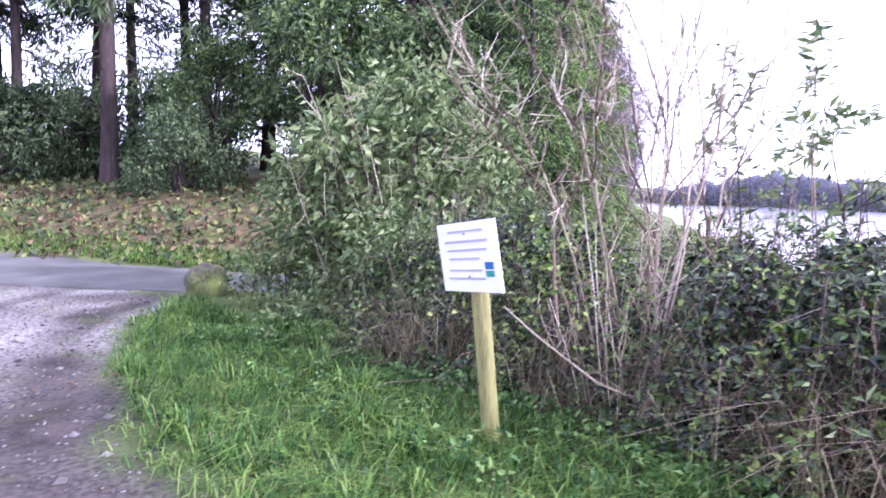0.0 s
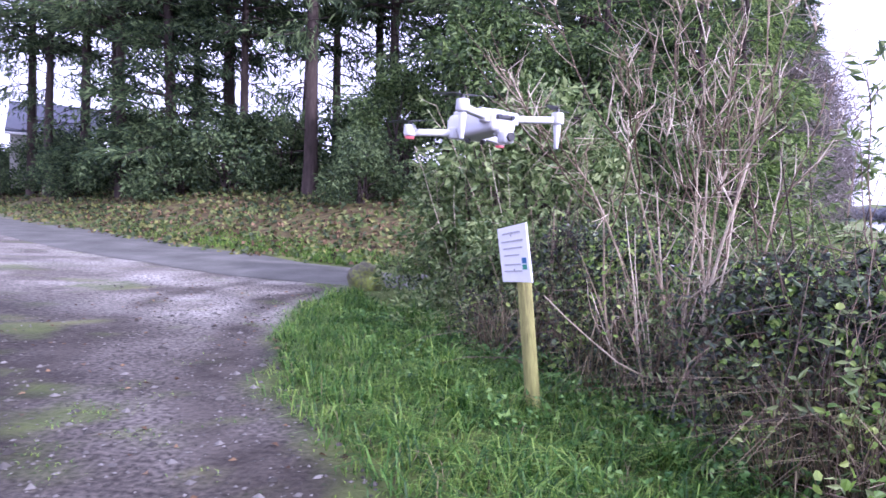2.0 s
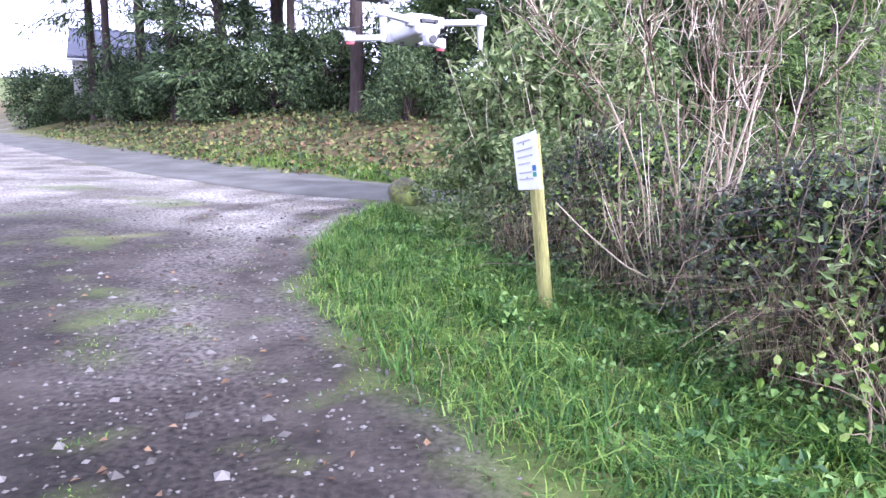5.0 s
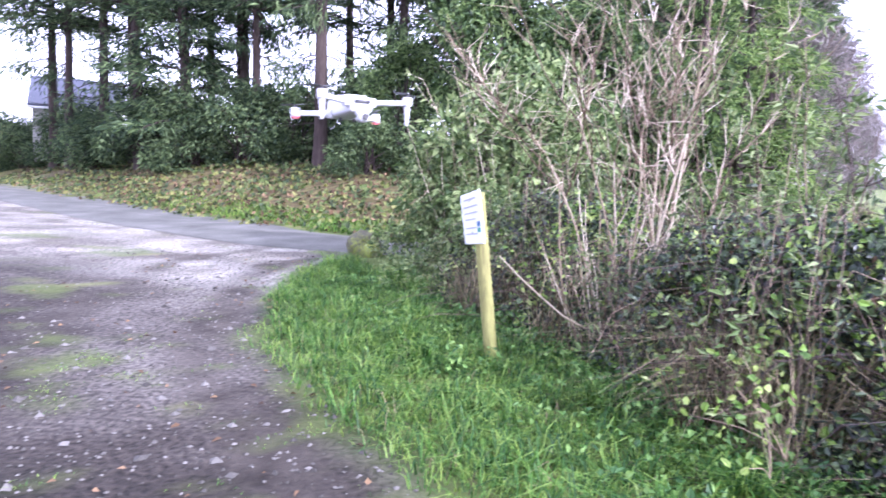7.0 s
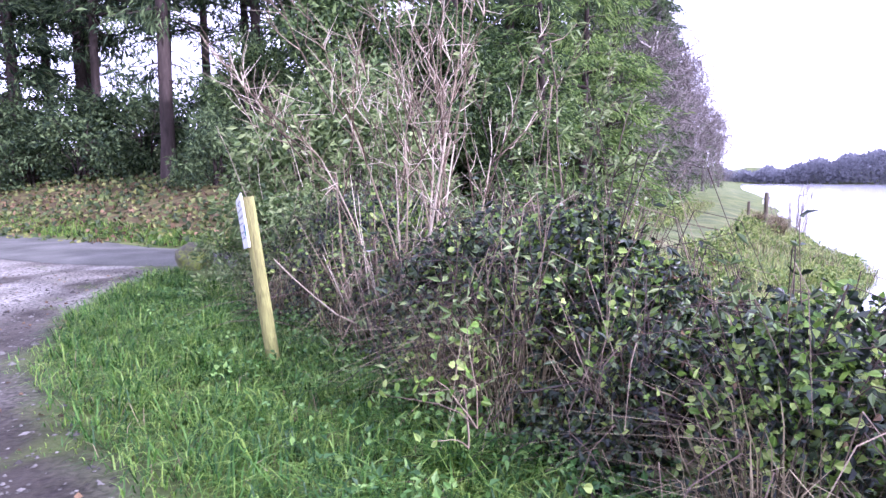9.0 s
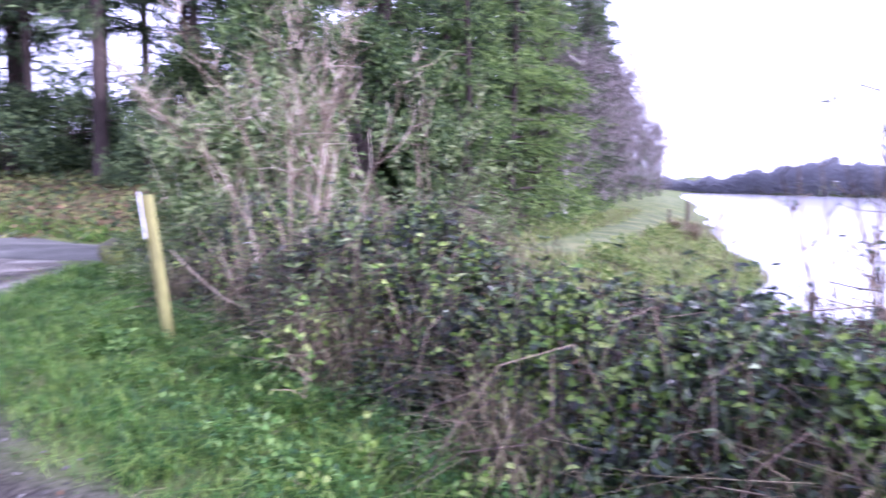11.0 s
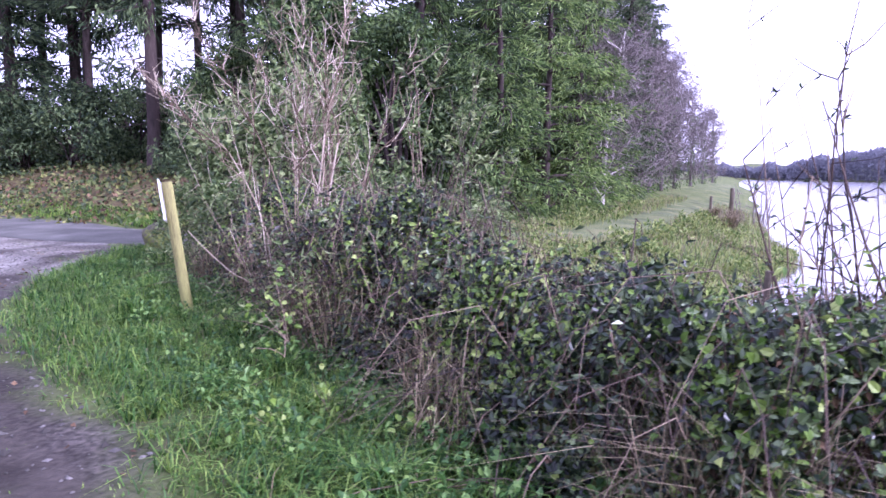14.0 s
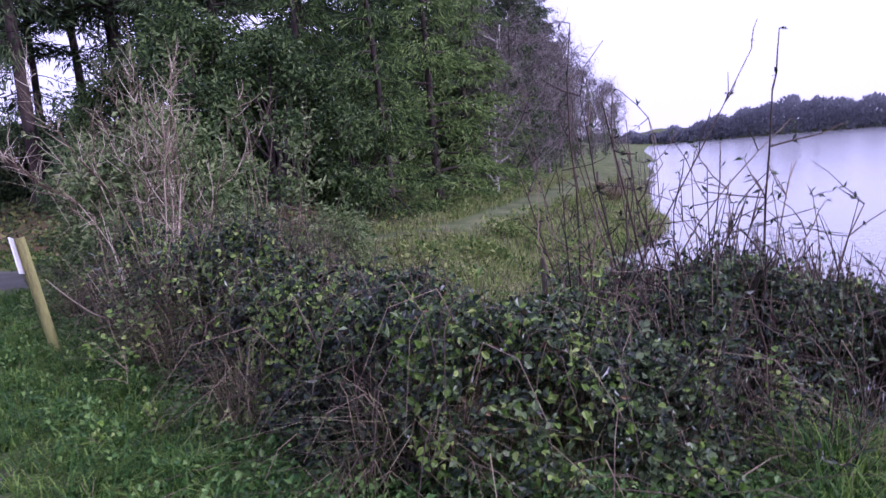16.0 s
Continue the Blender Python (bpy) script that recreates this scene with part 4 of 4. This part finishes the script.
# ---- drone ----
def drone():
    e = thing("drone", (-0.50, 2.18, 1.57), "pale grey folding quadcopter drone hovering with its arms out", "drone", turn=DRONE_TURN)
    # nose towards -y; 0.16 long
    bm = box((0.078, 0.150, 0.052), (0, 0, 0), 0.012, None, 3)
    for v in bm.verts:
        if v.co.y < -0.03:
            v.co.z = v.co.z * 0.82 + 0.006
            v.co.x *= 0.86
    part("body", bm, M_SHELL, e, "", True)
    part("top_cover", box((0.062, 0.105, 0.012), (0, 0.012, 0.028), 0.005), M_SHELL, e, "", True)
    part("battery_door", box((0.066, 0.010, 0.036), (0, 0.076, 0.0), 0.004), M_SHELL, e)
    part("sensor_strip", box((0.046, 0.008, 0.010), (0, -0.0745, 0.014), 0.003), M_DARK, e, "dark front sensor strip")
    for sx in (-1, 1):
        part("sensor", rod(0.0045, 0.0045, 0.004, (sx * 0.017, -0.080, 0.014), 12, 0, Matrix.Rotation(radians(90), 4, "X")), M_GLASS, e, "round glass sensor")
    part("gimbal", box((0.030, 0.024, 0.016), (0, -0.066, -0.014), 0.005), M_SHELL, e)
    camball = part("gimbal_camera", box((0.028, 0.030, 0.028), (0, -0.080, -0.026), 0.009, None, 3), M_SHELL, e, "", True)
    part("lens", rod(0.009, 0.009, 0.006, (0, -0.096, -0.026), 20, 0.001, Matrix.Rotation(radians(90), 4, "X")), M_DARK, camball, "dark round lens")
    for sx in (-1, 1):
        part("foot", box((0.010, 0.012, 0.010), (sx * 0.02, 0.02, -0.030), 0.003), M_DARK, e)
        for front in (True, False):
            hip = Vector((sx * 0.036, -0.055 if front else 0.050, 0.014 if front else -0.014))
            end = Vector((sx * 0.122, -0.098 if front else 0.088, 0.018 if front else -0.018))
            d = end - hip
            m = d.to_track_quat("X", "Z").to_matrix().to_4x4()
            arm = part("arm", box((d.length, 0.018, 0.014), (hip + end) / 2, 0.004, m), M_SHELL, e, "", True)
            part("hinge", rod(0.013, 0.013, 0.024, hip, 16, 0.003), M_SHELL, arm, "", True)
            part("motor", rod(0.0135, 0.0125, 0.024, end + Vector((0, 0, 0.004)), 20, 0.003), M_SHELL, arm, "", True)
            part("hub", rod(0.005, 0.004, 0.008, end + Vector((0, 0, 0.020)), 12), M_DARK, arm)
            if front:
                part("leg", rod(0.0045, 0.0085, 0.052, end + Vector((0, 0, -0.033)), 12, 0.002), M_SHELL, arm, "", True)
            else:
                part("light", rod(0.009, 0.0105, 0.0045, end + Vector((0, 0, -0.011)), 16, 0.001), M_LED, arm, "red glowing position light")
            for q in (0, 180):
                bl = bmesh.new()
                xs = np.linspace(0.004, 0.060, 7)
                ws = (0.004, 0.0075, 0.0085, 0.008, 0.007, 0.0055, 0.003)
                rows = []
                for xx, w in zip(xs, ws):
                    tw = 0.35 * (1 - xx / 0.07)
                    rows.append([bl.verts.new((xx, s * w, s * w * tw + zo)) for s in (-1, 1) for zo in (0, 0.0009)])
                for u, v in zip(rows[:-1], rows[1:]):
                    for i, j in ((0, 1), (1, 3), (3, 2), (2, 0)):
                        bl.faces.new((u[i], u[j], v[j], v[i]))
                bmesh.ops.recalc_face_normals(bl, faces=bl.faces)
                bmesh.ops.transform(bl, matrix=Matrix.Translation(end + Vector((0, 0, 0.023))) @ Matrix.Rotation(radians(q + (25 if front else 70) * sx), 4, "Z"), verts=bl.verts)
                part("propeller_blade", bl, M_DARK, arm, "thin dark propeller blade")
    return e


DRONE_TURN = 36.0
drone()


# ---- grass ----
def sward(name, x, y, hmin, hmax, w, mat, label, lean=(0.1, 0.7)):
    P = np.stack([x, y, land(x, y) - 0.01], 1)
    ob = raw(name, *blades(P, rng.uniform(hmin, hmax, len(x)), rng.uniform(*lean, len(x)), w), mat)
    return tagged(ob, label, "grass", kind="stuff")


x, y = rng.uniform(-2.9, 6.5, 420000), rng.uniform(-4.5, 11, 420000)
e_, h_ = offset(EDGE, x, y), offset(HEDGE, x, y)
clump = wave(x, y, 4.3, 2) * wave(x, y, 9.1, 7)
dense = (e_ > -0.05 + 0.15 * wave(x, y, 3.1, 3)) & (h_ < 0.35) & (y > -1.5) & (offset(FOOT, x, y) < -1.6)
dense &= rng.uniform(size=len(x)) < (smooth(-0.1, 0.5, e_) * 0.9 + 0.1) * (0.55 + 0.45 * smooth(-0.25, 0.2, clump))
x1, y1, c1 = x[dense], y[dense], clump[dense]
tall1 = 0.65 + 0.6 * smooth(-0.3, 0.4, c1)
P = np.stack([x1, y1, land(x1, y1) - 0.01], 1)
verge = raw("verge_grass", *blades(P, rng.uniform(0.04, 0.15, len(x1)) * tall1, rng.uniform(0.5, 1.7, len(x1)), 0.0042), M_GRASS)
tagged(verge, "lush green grass on the verge", "grass", kind="stuff")
thin_ = (e_ < 0.1) & (0.8 * wave(x, y, 2.6, 6) * wave(x, y, 1.1, 9) + 0.32 * wave(x, y, 7.7, 3) + 0.2 * wave(x, y, 13.0, 1) > rng.uniform(0.15, 0.6, len(x))) & (rng.uniform(size=len(x)) < 0.35) & (y > -3)
sward("gravel_grass", x[thin_], y[thin_], 0.012, 0.045, 0.003, M_GRASS, "sparse grass growing through the gravel", (0.3, 1.3))

# broad-leaved weeds among the grass, thickest along the foot of the hedge
n = 9500
i = rng.choice(np.where(dense & (h_ > -1.0))[0], n)
cx_, cy_ = x[i], y[i]
keep = rng.uniform(size=n) < 0.10 + 0.35 * (wave(x[i], y[i], 3.3, 8) > 0.3) + 0.85 * smooth(-0.45, 0.05, h_[i])
cx_, cy_ = cx_[keep], cy_[keep]
P = np.repeat(np.stack([cx_, cy_, land(cx_, cy_) + rng.uniform(0.02, 0.20, len(cx_))], 1), 3, 0)
P += rng.normal(size=P.shape) * (0.02, 0.02, 0.01)
weeds = raw("weed_leaves", *leaves(P, any_dir(len(P), 0.15), any_dir(len(P), 2.2), rng.uniform(0.022, 0.062, len(P)), rng.uniform(0.016, 0.04, len(P))), M_WEED)
tagged(weeds, "broad-leaved green weeds and ivy among the grass", "weeds", kind="stuff")


def tussock(x0, y0, n, h, mat, label):
    a, q = rng.uniform(0, 6.28, n), rng.uniform(0, 0.13, n)
    P = np.stack([np.cos(a) * q, np.sin(a) * q, np.full(n, -0.02)], 1)
    t = thing("grass_tussock", (x0, y0, float(land(x0, y0))), label, "grass", "tussocks")
    tagged(raw("blade_tuft", *blades(P, rng.uniform(0.5, 1.0, n) * h, rng.uniform(0.3, 1.4, n), 0.005), mat, t), kind="stuff")


for x0, y0, h in ((-1.0, 7.7, 0.5), (-0.75, 7.3, 0.42), (-0.62, 5.35, 0.36), (-0.48, 4.95, 0.28), (-0.6, 5.9, 0.4), (-0.8, 6.6, 0.36), (5.3, 0.8, 0.85), (5.5, 0.7, 0.75), (5.12, 0.6, 0.7), (4.9, 0.3, 0.5), (1.35, 2.5, 0.3), (1.1, 3.2, 0.3), (1.75, 1.5, 0.32), (0.62, 4.2, 0.3), (2.15, 0.7, 0.3)):
    tussock(x0, y0, 170, h, M_GRASS, "long green grass tussock at the foot of the hedge")
for x0, y0, h in ((14.2, 20.6, 1.0), (15.0, 21.8, 1.1), (13.6, 19.6, 0.9), (15.8, 23.2, 1.0), (14.6, 22.4, 0.9)):
    tussock(x0, y0, 500, h, M_DRY, "brown sedge tussock by the water")
x, y = rng.uniform(1.5, 24, 170000), rng.uniform(-1, 34, 170000)
slope = (np.abs(offset(TRACK, x, y)) > 0.5 + 0.6 * rng.uniform(size=len(x))) & (offset(HEDGE, x, y) > 1.4) & (offset(SHORE, x, y) > 0.3) & (offset(FOOT, x, y) < -0.3) & (rng.uniform(size=len(x)) < 16 / np.maximum(16, (x * x + y * y) ** 0.58))
sward("bank_grass", x[slope], y[slope], 0.07, 0.34, 0.008, M_SLOPE_LIT, "rough green grass sloping down to the lake", (0.3, 1.2))

pick_ = slope & (rng.uniform(size=len(x)) < 0.25 + 0.4 * (wave(x, y, 0.9, 3) + 0.5 * wave(x, y, 3.3, 5) > 0.2))
sward("bank_straw", x[pick_], y[pick_], 0.12, 0.42, 0.007, M_DRY, "bleached grass stalks on the slope to the lake", (0.3, 1.3))

n = 110000
x, y = rng.uniform(1.6, 16, n), rng.uniform(0.5, 22, n)
d = offset(HEDGE, x, y)
ok = (d > 1.0) & (offset(SHORE, x, y) > 0.5) & (np.abs(offset(TRACK, x, y)) > 0.9) & (offset(FOOT, x, y) < -0.4)
ok &= wave(x, y, 1.5, 3) + 0.7 * wave(x, y, 4.1, 6) > rng.uniform(-0.9, 1.2, n) + 0.05 * d
x, y = x[ok], y[ok]
tall_ = 0.08 + 0.34 * smooth(-0.2, 0.8, wave(x, y, 2.3, 7))
P = np.repeat(np.stack([x, y, land(x, y)], 1), 3, 0)
P[:, 2] += rng.uniform(0.1, 1.0, len(P)) * np.repeat(tall_, 3)
P += rng.normal(size=P.shape) * (0.04, 0.04, 0.0)
cover = raw("rough_cover", *leaves(P, any_dir(len(P), 0.2), any_dir(len(P), 1.4), rng.uniform(0.06, 0.15, len(P)), rng.uniform(0.03, 0.08, len(P))), M_SLOPE_LIT)
tagged(cover, "patches of pale green weeds and low brambles on the slope", "weeds", kind="stuff")

# ---- bank cover ----
n = 30000
x, y = rng.uniform(-22, 6, n * 2), rng.uniform(11, 34, n * 2)
d = offset(FOOT, x, y)
ok = (d > 0.15) & (d < 5.5) & (rng.uniform(size=len(x)) < 0.35 + 0.65 * smooth(-0.3, 0.3, wave(x, y, 1.5, 4)))
x, y = x[ok][:n], y[ok][:n]
P = np.stack([x, y, land(x, y) + rng.uniform(0.01, 0.16, len(x))], 1)
half_ = rng.uniform(size=len(P)) < 0.7
ivy = raw("bank_ivy", *leaves(P[half_], any_dir(half_.sum(), -0.3), any_dir(half_.sum(), 1.2) + (0, -0.8, 0), rng.uniform(0.09, 0.2, half_.sum()), rng.uniform(0.07, 0.15, half_.sum())), M_IVY)
tagged(ivy, "yellow-green ivy and brambles covering the bank", "ivy", kind="stuff")
q = ~half_
P[q, 2] -= 0.02
litter = raw("fallen_leaves", *leaves(P[q], any_dir(q.sum(), 0), any_dir(q.sum(), 1.6) + (0, -0.6, 0), rng.uniform(0.07, 0.16, q.sum()), rng.uniform(0.05, 0.11, q.sum())), M_LITTER)
tagged(litter, "brown fallen leaves on the bank", "leaves", kind="stuff")
n = 9000
s = rng.integers(20, len(lane_pts), n)
P2 = lane_pts[s] + nor[s] * rng.uniform(1.35, 2.3, (n, 1)) * np.linspace(1.15, 0.8, len(lane_pts))[s][:, None]
sward("lane_grass", P2[:, 0], P2[:, 1], 0.06, 0.2, 0.008, M_GRASS, "strip of grass along the lane", (0.2, 1.0))

# ---- gravel ----
n = 9000
r = rng.uniform(0, 1, n) ** 0.7
x, y = -1.9 + rng.normal(size=n) * 1.9, rng.uniform(0.5, 11, n)
ok = (offset(EDGE, x, y) < 0.1) & (offset(FOOT, x, y) < -2.4)
x, y = x[ok], y[ok]
n = len(x)
octa = np.array(((1, 0, 0), (-1, 0, 0), (0, 1, 0), (0, -1, 0), (0, 0, 0.6), (0, 0, -0.6)))
sz = rng.uniform(0.005, 0.016, n) * np.where(rng.uniform(size=n) < 0.06, 2.6, 1.0)
V = octa[None] * sz[:, None, None] * rng.uniform(0.6, 1.3, (n, 6, 1))
a = rng.uniform(0, 6.28, n)
V = np.stack([V[..., 0] * np.cos(a)[:, None] - V[..., 1] * np.sin(a)[:, None], V[..., 0] * np.sin(a)[:, None] + V[..., 1] * np.cos(a)[:, None], V[..., 2]], -1)
V = V + np.stack([x, y, land(x, y) + 0.002], 1)[:, None]
tri = np.array(((0, 2, 4), (2, 1, 4), (1, 3, 4), (3, 0, 4), (2, 0, 5), (1, 2, 5), (3, 1, 5), (0, 3, 5)))
stones = raw("gravel", V.reshape(-1, 3), (np.arange(n)[:, None, None] * 6 + tri[None]).reshape(-1, 3), M_PEBBLE)
tagged(stones, "loose grey gravel stones on the forecourt", "gravel", kind="stuff")
n = 500
x, y = rng.uniform(-5, 1, n), rng.uniform(0.5, 10, n)
P = np.stack([x, y, land(x, y) + 0.012], 1)
dead = raw("leaf_litter", *leaves(P, any_dir(n, 0) * (1, 1, 0.1), any_dir(n, 3), rng.uniform(0.025, 0.06, n), rng.uniform(0.02, 0.04, n)), M_LITTER)
tagged(dead, "scattered brown leaves on the forecourt", "leaves", kind="stuff")


# ---- tall twigs and shoots in the hedge ----
def shoots(x0, y0, count, height, spread, leaf_n, mat, leaf_mat, label, name="twiggy_shrub", leaf=0.07, r0=0.008):
    e = thing(name, (x0, y0, float(land(x0, y0))), label, "shrub")
    runs, P, D = [], [], []
    for i in range(count):
        a = rng.uniform(0, 6.28)
        q = rng.uniform(0, 1) ** 0.6 * spread
        pts = wander((math.cos(a) * q * 0.6, math.sin(a) * q * 0.6, -0.05), (math.cos(a) * 0.22, math.sin(a) * 0.22, 1), height * rng.uniform(0.55, 1.0), 7, 0.07, 0.0)
        rr = r0 * rng.uniform(0.6, 1.2)
        runs.append((pts, np.linspace(rr, max(0.002, rr * 0.36), 8)))
        for _ in range(6):
            j = rng.integers(2, 8)
            b = wander(pts[j], unit(np.array((0, 0, 0.8)) + any_dir(1)[0]), rng.uniform(0.15, 0.5), 3, 0.15, 0.05)
            runs.append((b, np.linspace(rr * 0.5, max(0.0013, rr * 0.25), 4)))
            for f in np.linspace(0.3, 1.0, leaf_n):
                k0 = min(int(f * 3), 2)
                for sg in (-1, 1):
                    P.append(b[k0] + (b[k0 + 1] - b[k0]) * (f * 3 - k0))
                    sd = np.cross(b[-1] - b[0], any_dir(1)[0])
                    D.append(unit(sd) * sg * 0.9 + unit(b[-1] - b[0]) * 0.6 + np.array((0, 0, -0.3)))
    tagged(raw("twig_mass", *tubes(runs, 5), mat, e, "upright bare twigs", True), kind="stuff")
    if P:
        P, D = np.array(P), np.array(D)
        tagged(raw("foliage", *leaves(P, D, any_dir(len(P), 0.8), rng.uniform(0.6, 1.2, len(P)) * leaf, rng.uniform(0.22, 0.4, len(P)) * leaf), leaf_mat, e), kind="stuff")
    return e


for x0, y0, n, h, sp, lf in ((5.15, 3.6, 4, 3.3, 0.2, 1), (5.3, 3.15, 6, 3.0, 0.3, 1), (5.55, 2.65, 8, 3.0, 0.22, 2), (5.75, 2.5, 6, 2.8, 0.35, 2), (5.0, 3.1, 6, 2.2, 0.35, 1), (6.1, 2.3, 6, 2.3, 0.4, 2), (6.6, 1.9, 6, 2.0, 0.4, 1), (5.9, 2.9, 6, 2.6, 0.4, 1), (4.75, 2.7, 4, 1.6, 0.3, 2), (6.4, 3.0, 6, 2.5, 0.4, 1), (5.4, 1.6, 6, 1.6, 0.5, 2), (7.0, 2.5, 6, 2.3, 0.5, 1), (4.9, 1.9, 5, 1.6, 0.4, 3)):
    shoots(x0, y0, n, h, sp, lf, M_CANE, M_BRAMBLE, "dark bare twigs standing up out of the brambles", r0=0.0125)
shoots(2.2, 5.7, 7, 2.9, 0.3, 6, M_CANE, M_WILLOW, "tall slender shoots with narrow grey-green leaves", "leafy_shoots", 0.09)
shoots(2.55, 5.1, 6, 2.8, 0.3, 6, M_CANE, M_WILLOW, "tall slender shoots with narrow grey-green leaves", "leafy_shoots", 0.11, 0.009)
shoots(-0.5, 9.3, 9, 2.2, 0.5, 4, M_STEM, M_WILLOW, "tall slender shoots with narrow grey-green leaves", "leafy_shoots", 0.10)
shoots(0.4, 8.6, 12, 2.8, 0.6, 5, M_STEM, M_WILLOW, "tall slender shoots with narrow grey-green leaves", "leafy_shoots", 0.11)
shoots(-0.1, 8.8, 12, 2.6, 0.6, 5, M_STEM, M_WILLOW, "tall slender shoots with narrow grey-green leaves", "leafy_shoots", 0.11)

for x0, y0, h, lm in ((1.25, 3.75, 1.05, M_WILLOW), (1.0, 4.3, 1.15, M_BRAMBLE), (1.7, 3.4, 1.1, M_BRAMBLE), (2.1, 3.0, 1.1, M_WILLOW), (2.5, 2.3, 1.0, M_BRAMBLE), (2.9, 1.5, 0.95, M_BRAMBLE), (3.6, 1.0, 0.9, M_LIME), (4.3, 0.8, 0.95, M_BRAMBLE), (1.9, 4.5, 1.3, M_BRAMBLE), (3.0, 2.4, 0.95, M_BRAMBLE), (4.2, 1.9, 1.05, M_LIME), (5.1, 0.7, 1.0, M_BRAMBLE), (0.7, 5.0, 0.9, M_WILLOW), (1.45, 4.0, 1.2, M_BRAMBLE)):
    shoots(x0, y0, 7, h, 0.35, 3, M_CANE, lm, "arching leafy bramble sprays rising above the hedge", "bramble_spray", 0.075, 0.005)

x, y = rng.uniform(-2.6, 5.5, 110000), rng.uniform(-1.4, 10.5, 110000)
e_, h_ = offset(EDGE, x, y), offset(HEDGE, x, y)
rank_ = (e_ > 0.1) & (h_ < 0.2) & (wave(x, y, 5.3, 12) * wave(x, y, 2.1, 3) + 0.45 * wave(x, y, 13.0, 4) > 0.02) & (rng.uniform(size=len(x)) < 0.8)
sward("rank_grass", x[rank_], y[rank_], 0.08, 0.28, 0.0055, M_GRASS, "rank tufts of longer grass on the verge", (0.7, 2.0))
rank_ = (e_ > 0.1) & (h_ < 0.3) & (rng.uniform(size=len(x)) < 0.05 + 0.12 * smooth(-0.5, 0.1, h_))
sward("bleached_grass", x[rank_], y[rank_], 0.08, 0.22, 0.003, M_DRY, "bleached dead grass blades among the green", (0.5, 1.6))

twig = raw("broken_twig", *tubes([(np.array(((0.02, 4.97, 0.82), (0.15, 4.9, 0.70), (0.30, 4.82, 0.58), (0.46, 4.75, 0.46), (0.60, 4.7, 0.40))), np.linspace(0.004, 0.007, 5)), (np.array(((0.30, 4.82, 0.58), (0.33, 4.8, 0.70), (0.31, 4.78, 0.80))), (0.003, 0.0025, 0.0015))], 6), M_STEM, None, "", True)
tagged(twig, "thin pale broken twig leaning against the post", "twig")


# ---- posts and shrub by the water ----
def stake(x0, y0, h, r, label):
    bm = rod(r, r * 0.94, h + 0.4, (0, 0, h / 2 - 0.2), 10, r * 0.12)
    for v in bm.verts:
        v.co.x += 0.006 * noise.noise(v.co * 9)
    o = part("fence_post", bm, M_OLDWOOD, None, "", True)
    o.matrix_world = pose(x0, y0, float(land(x0, y0)), 1.5, -1.0, 0)
    tagged(o, label, "post", "fence posts by the lake")


stake(18.0, 27.2, 1.4, 0.10, "old dark wooden fence post on the shore")
stake(15.6, 24.6, 0.8, 0.06, "short weathered fence post beside the track")
stake(4.7, 3.5, 1.0, 0.028, "thin dark wooden stake in the brambles")
shoots(18.9, 26.6, 12, 2.3, 1.1, 0, M_TWIG, M_DRY, "low bare shrub leaning over the water's edge", "bare_shrub", r0=0.03)
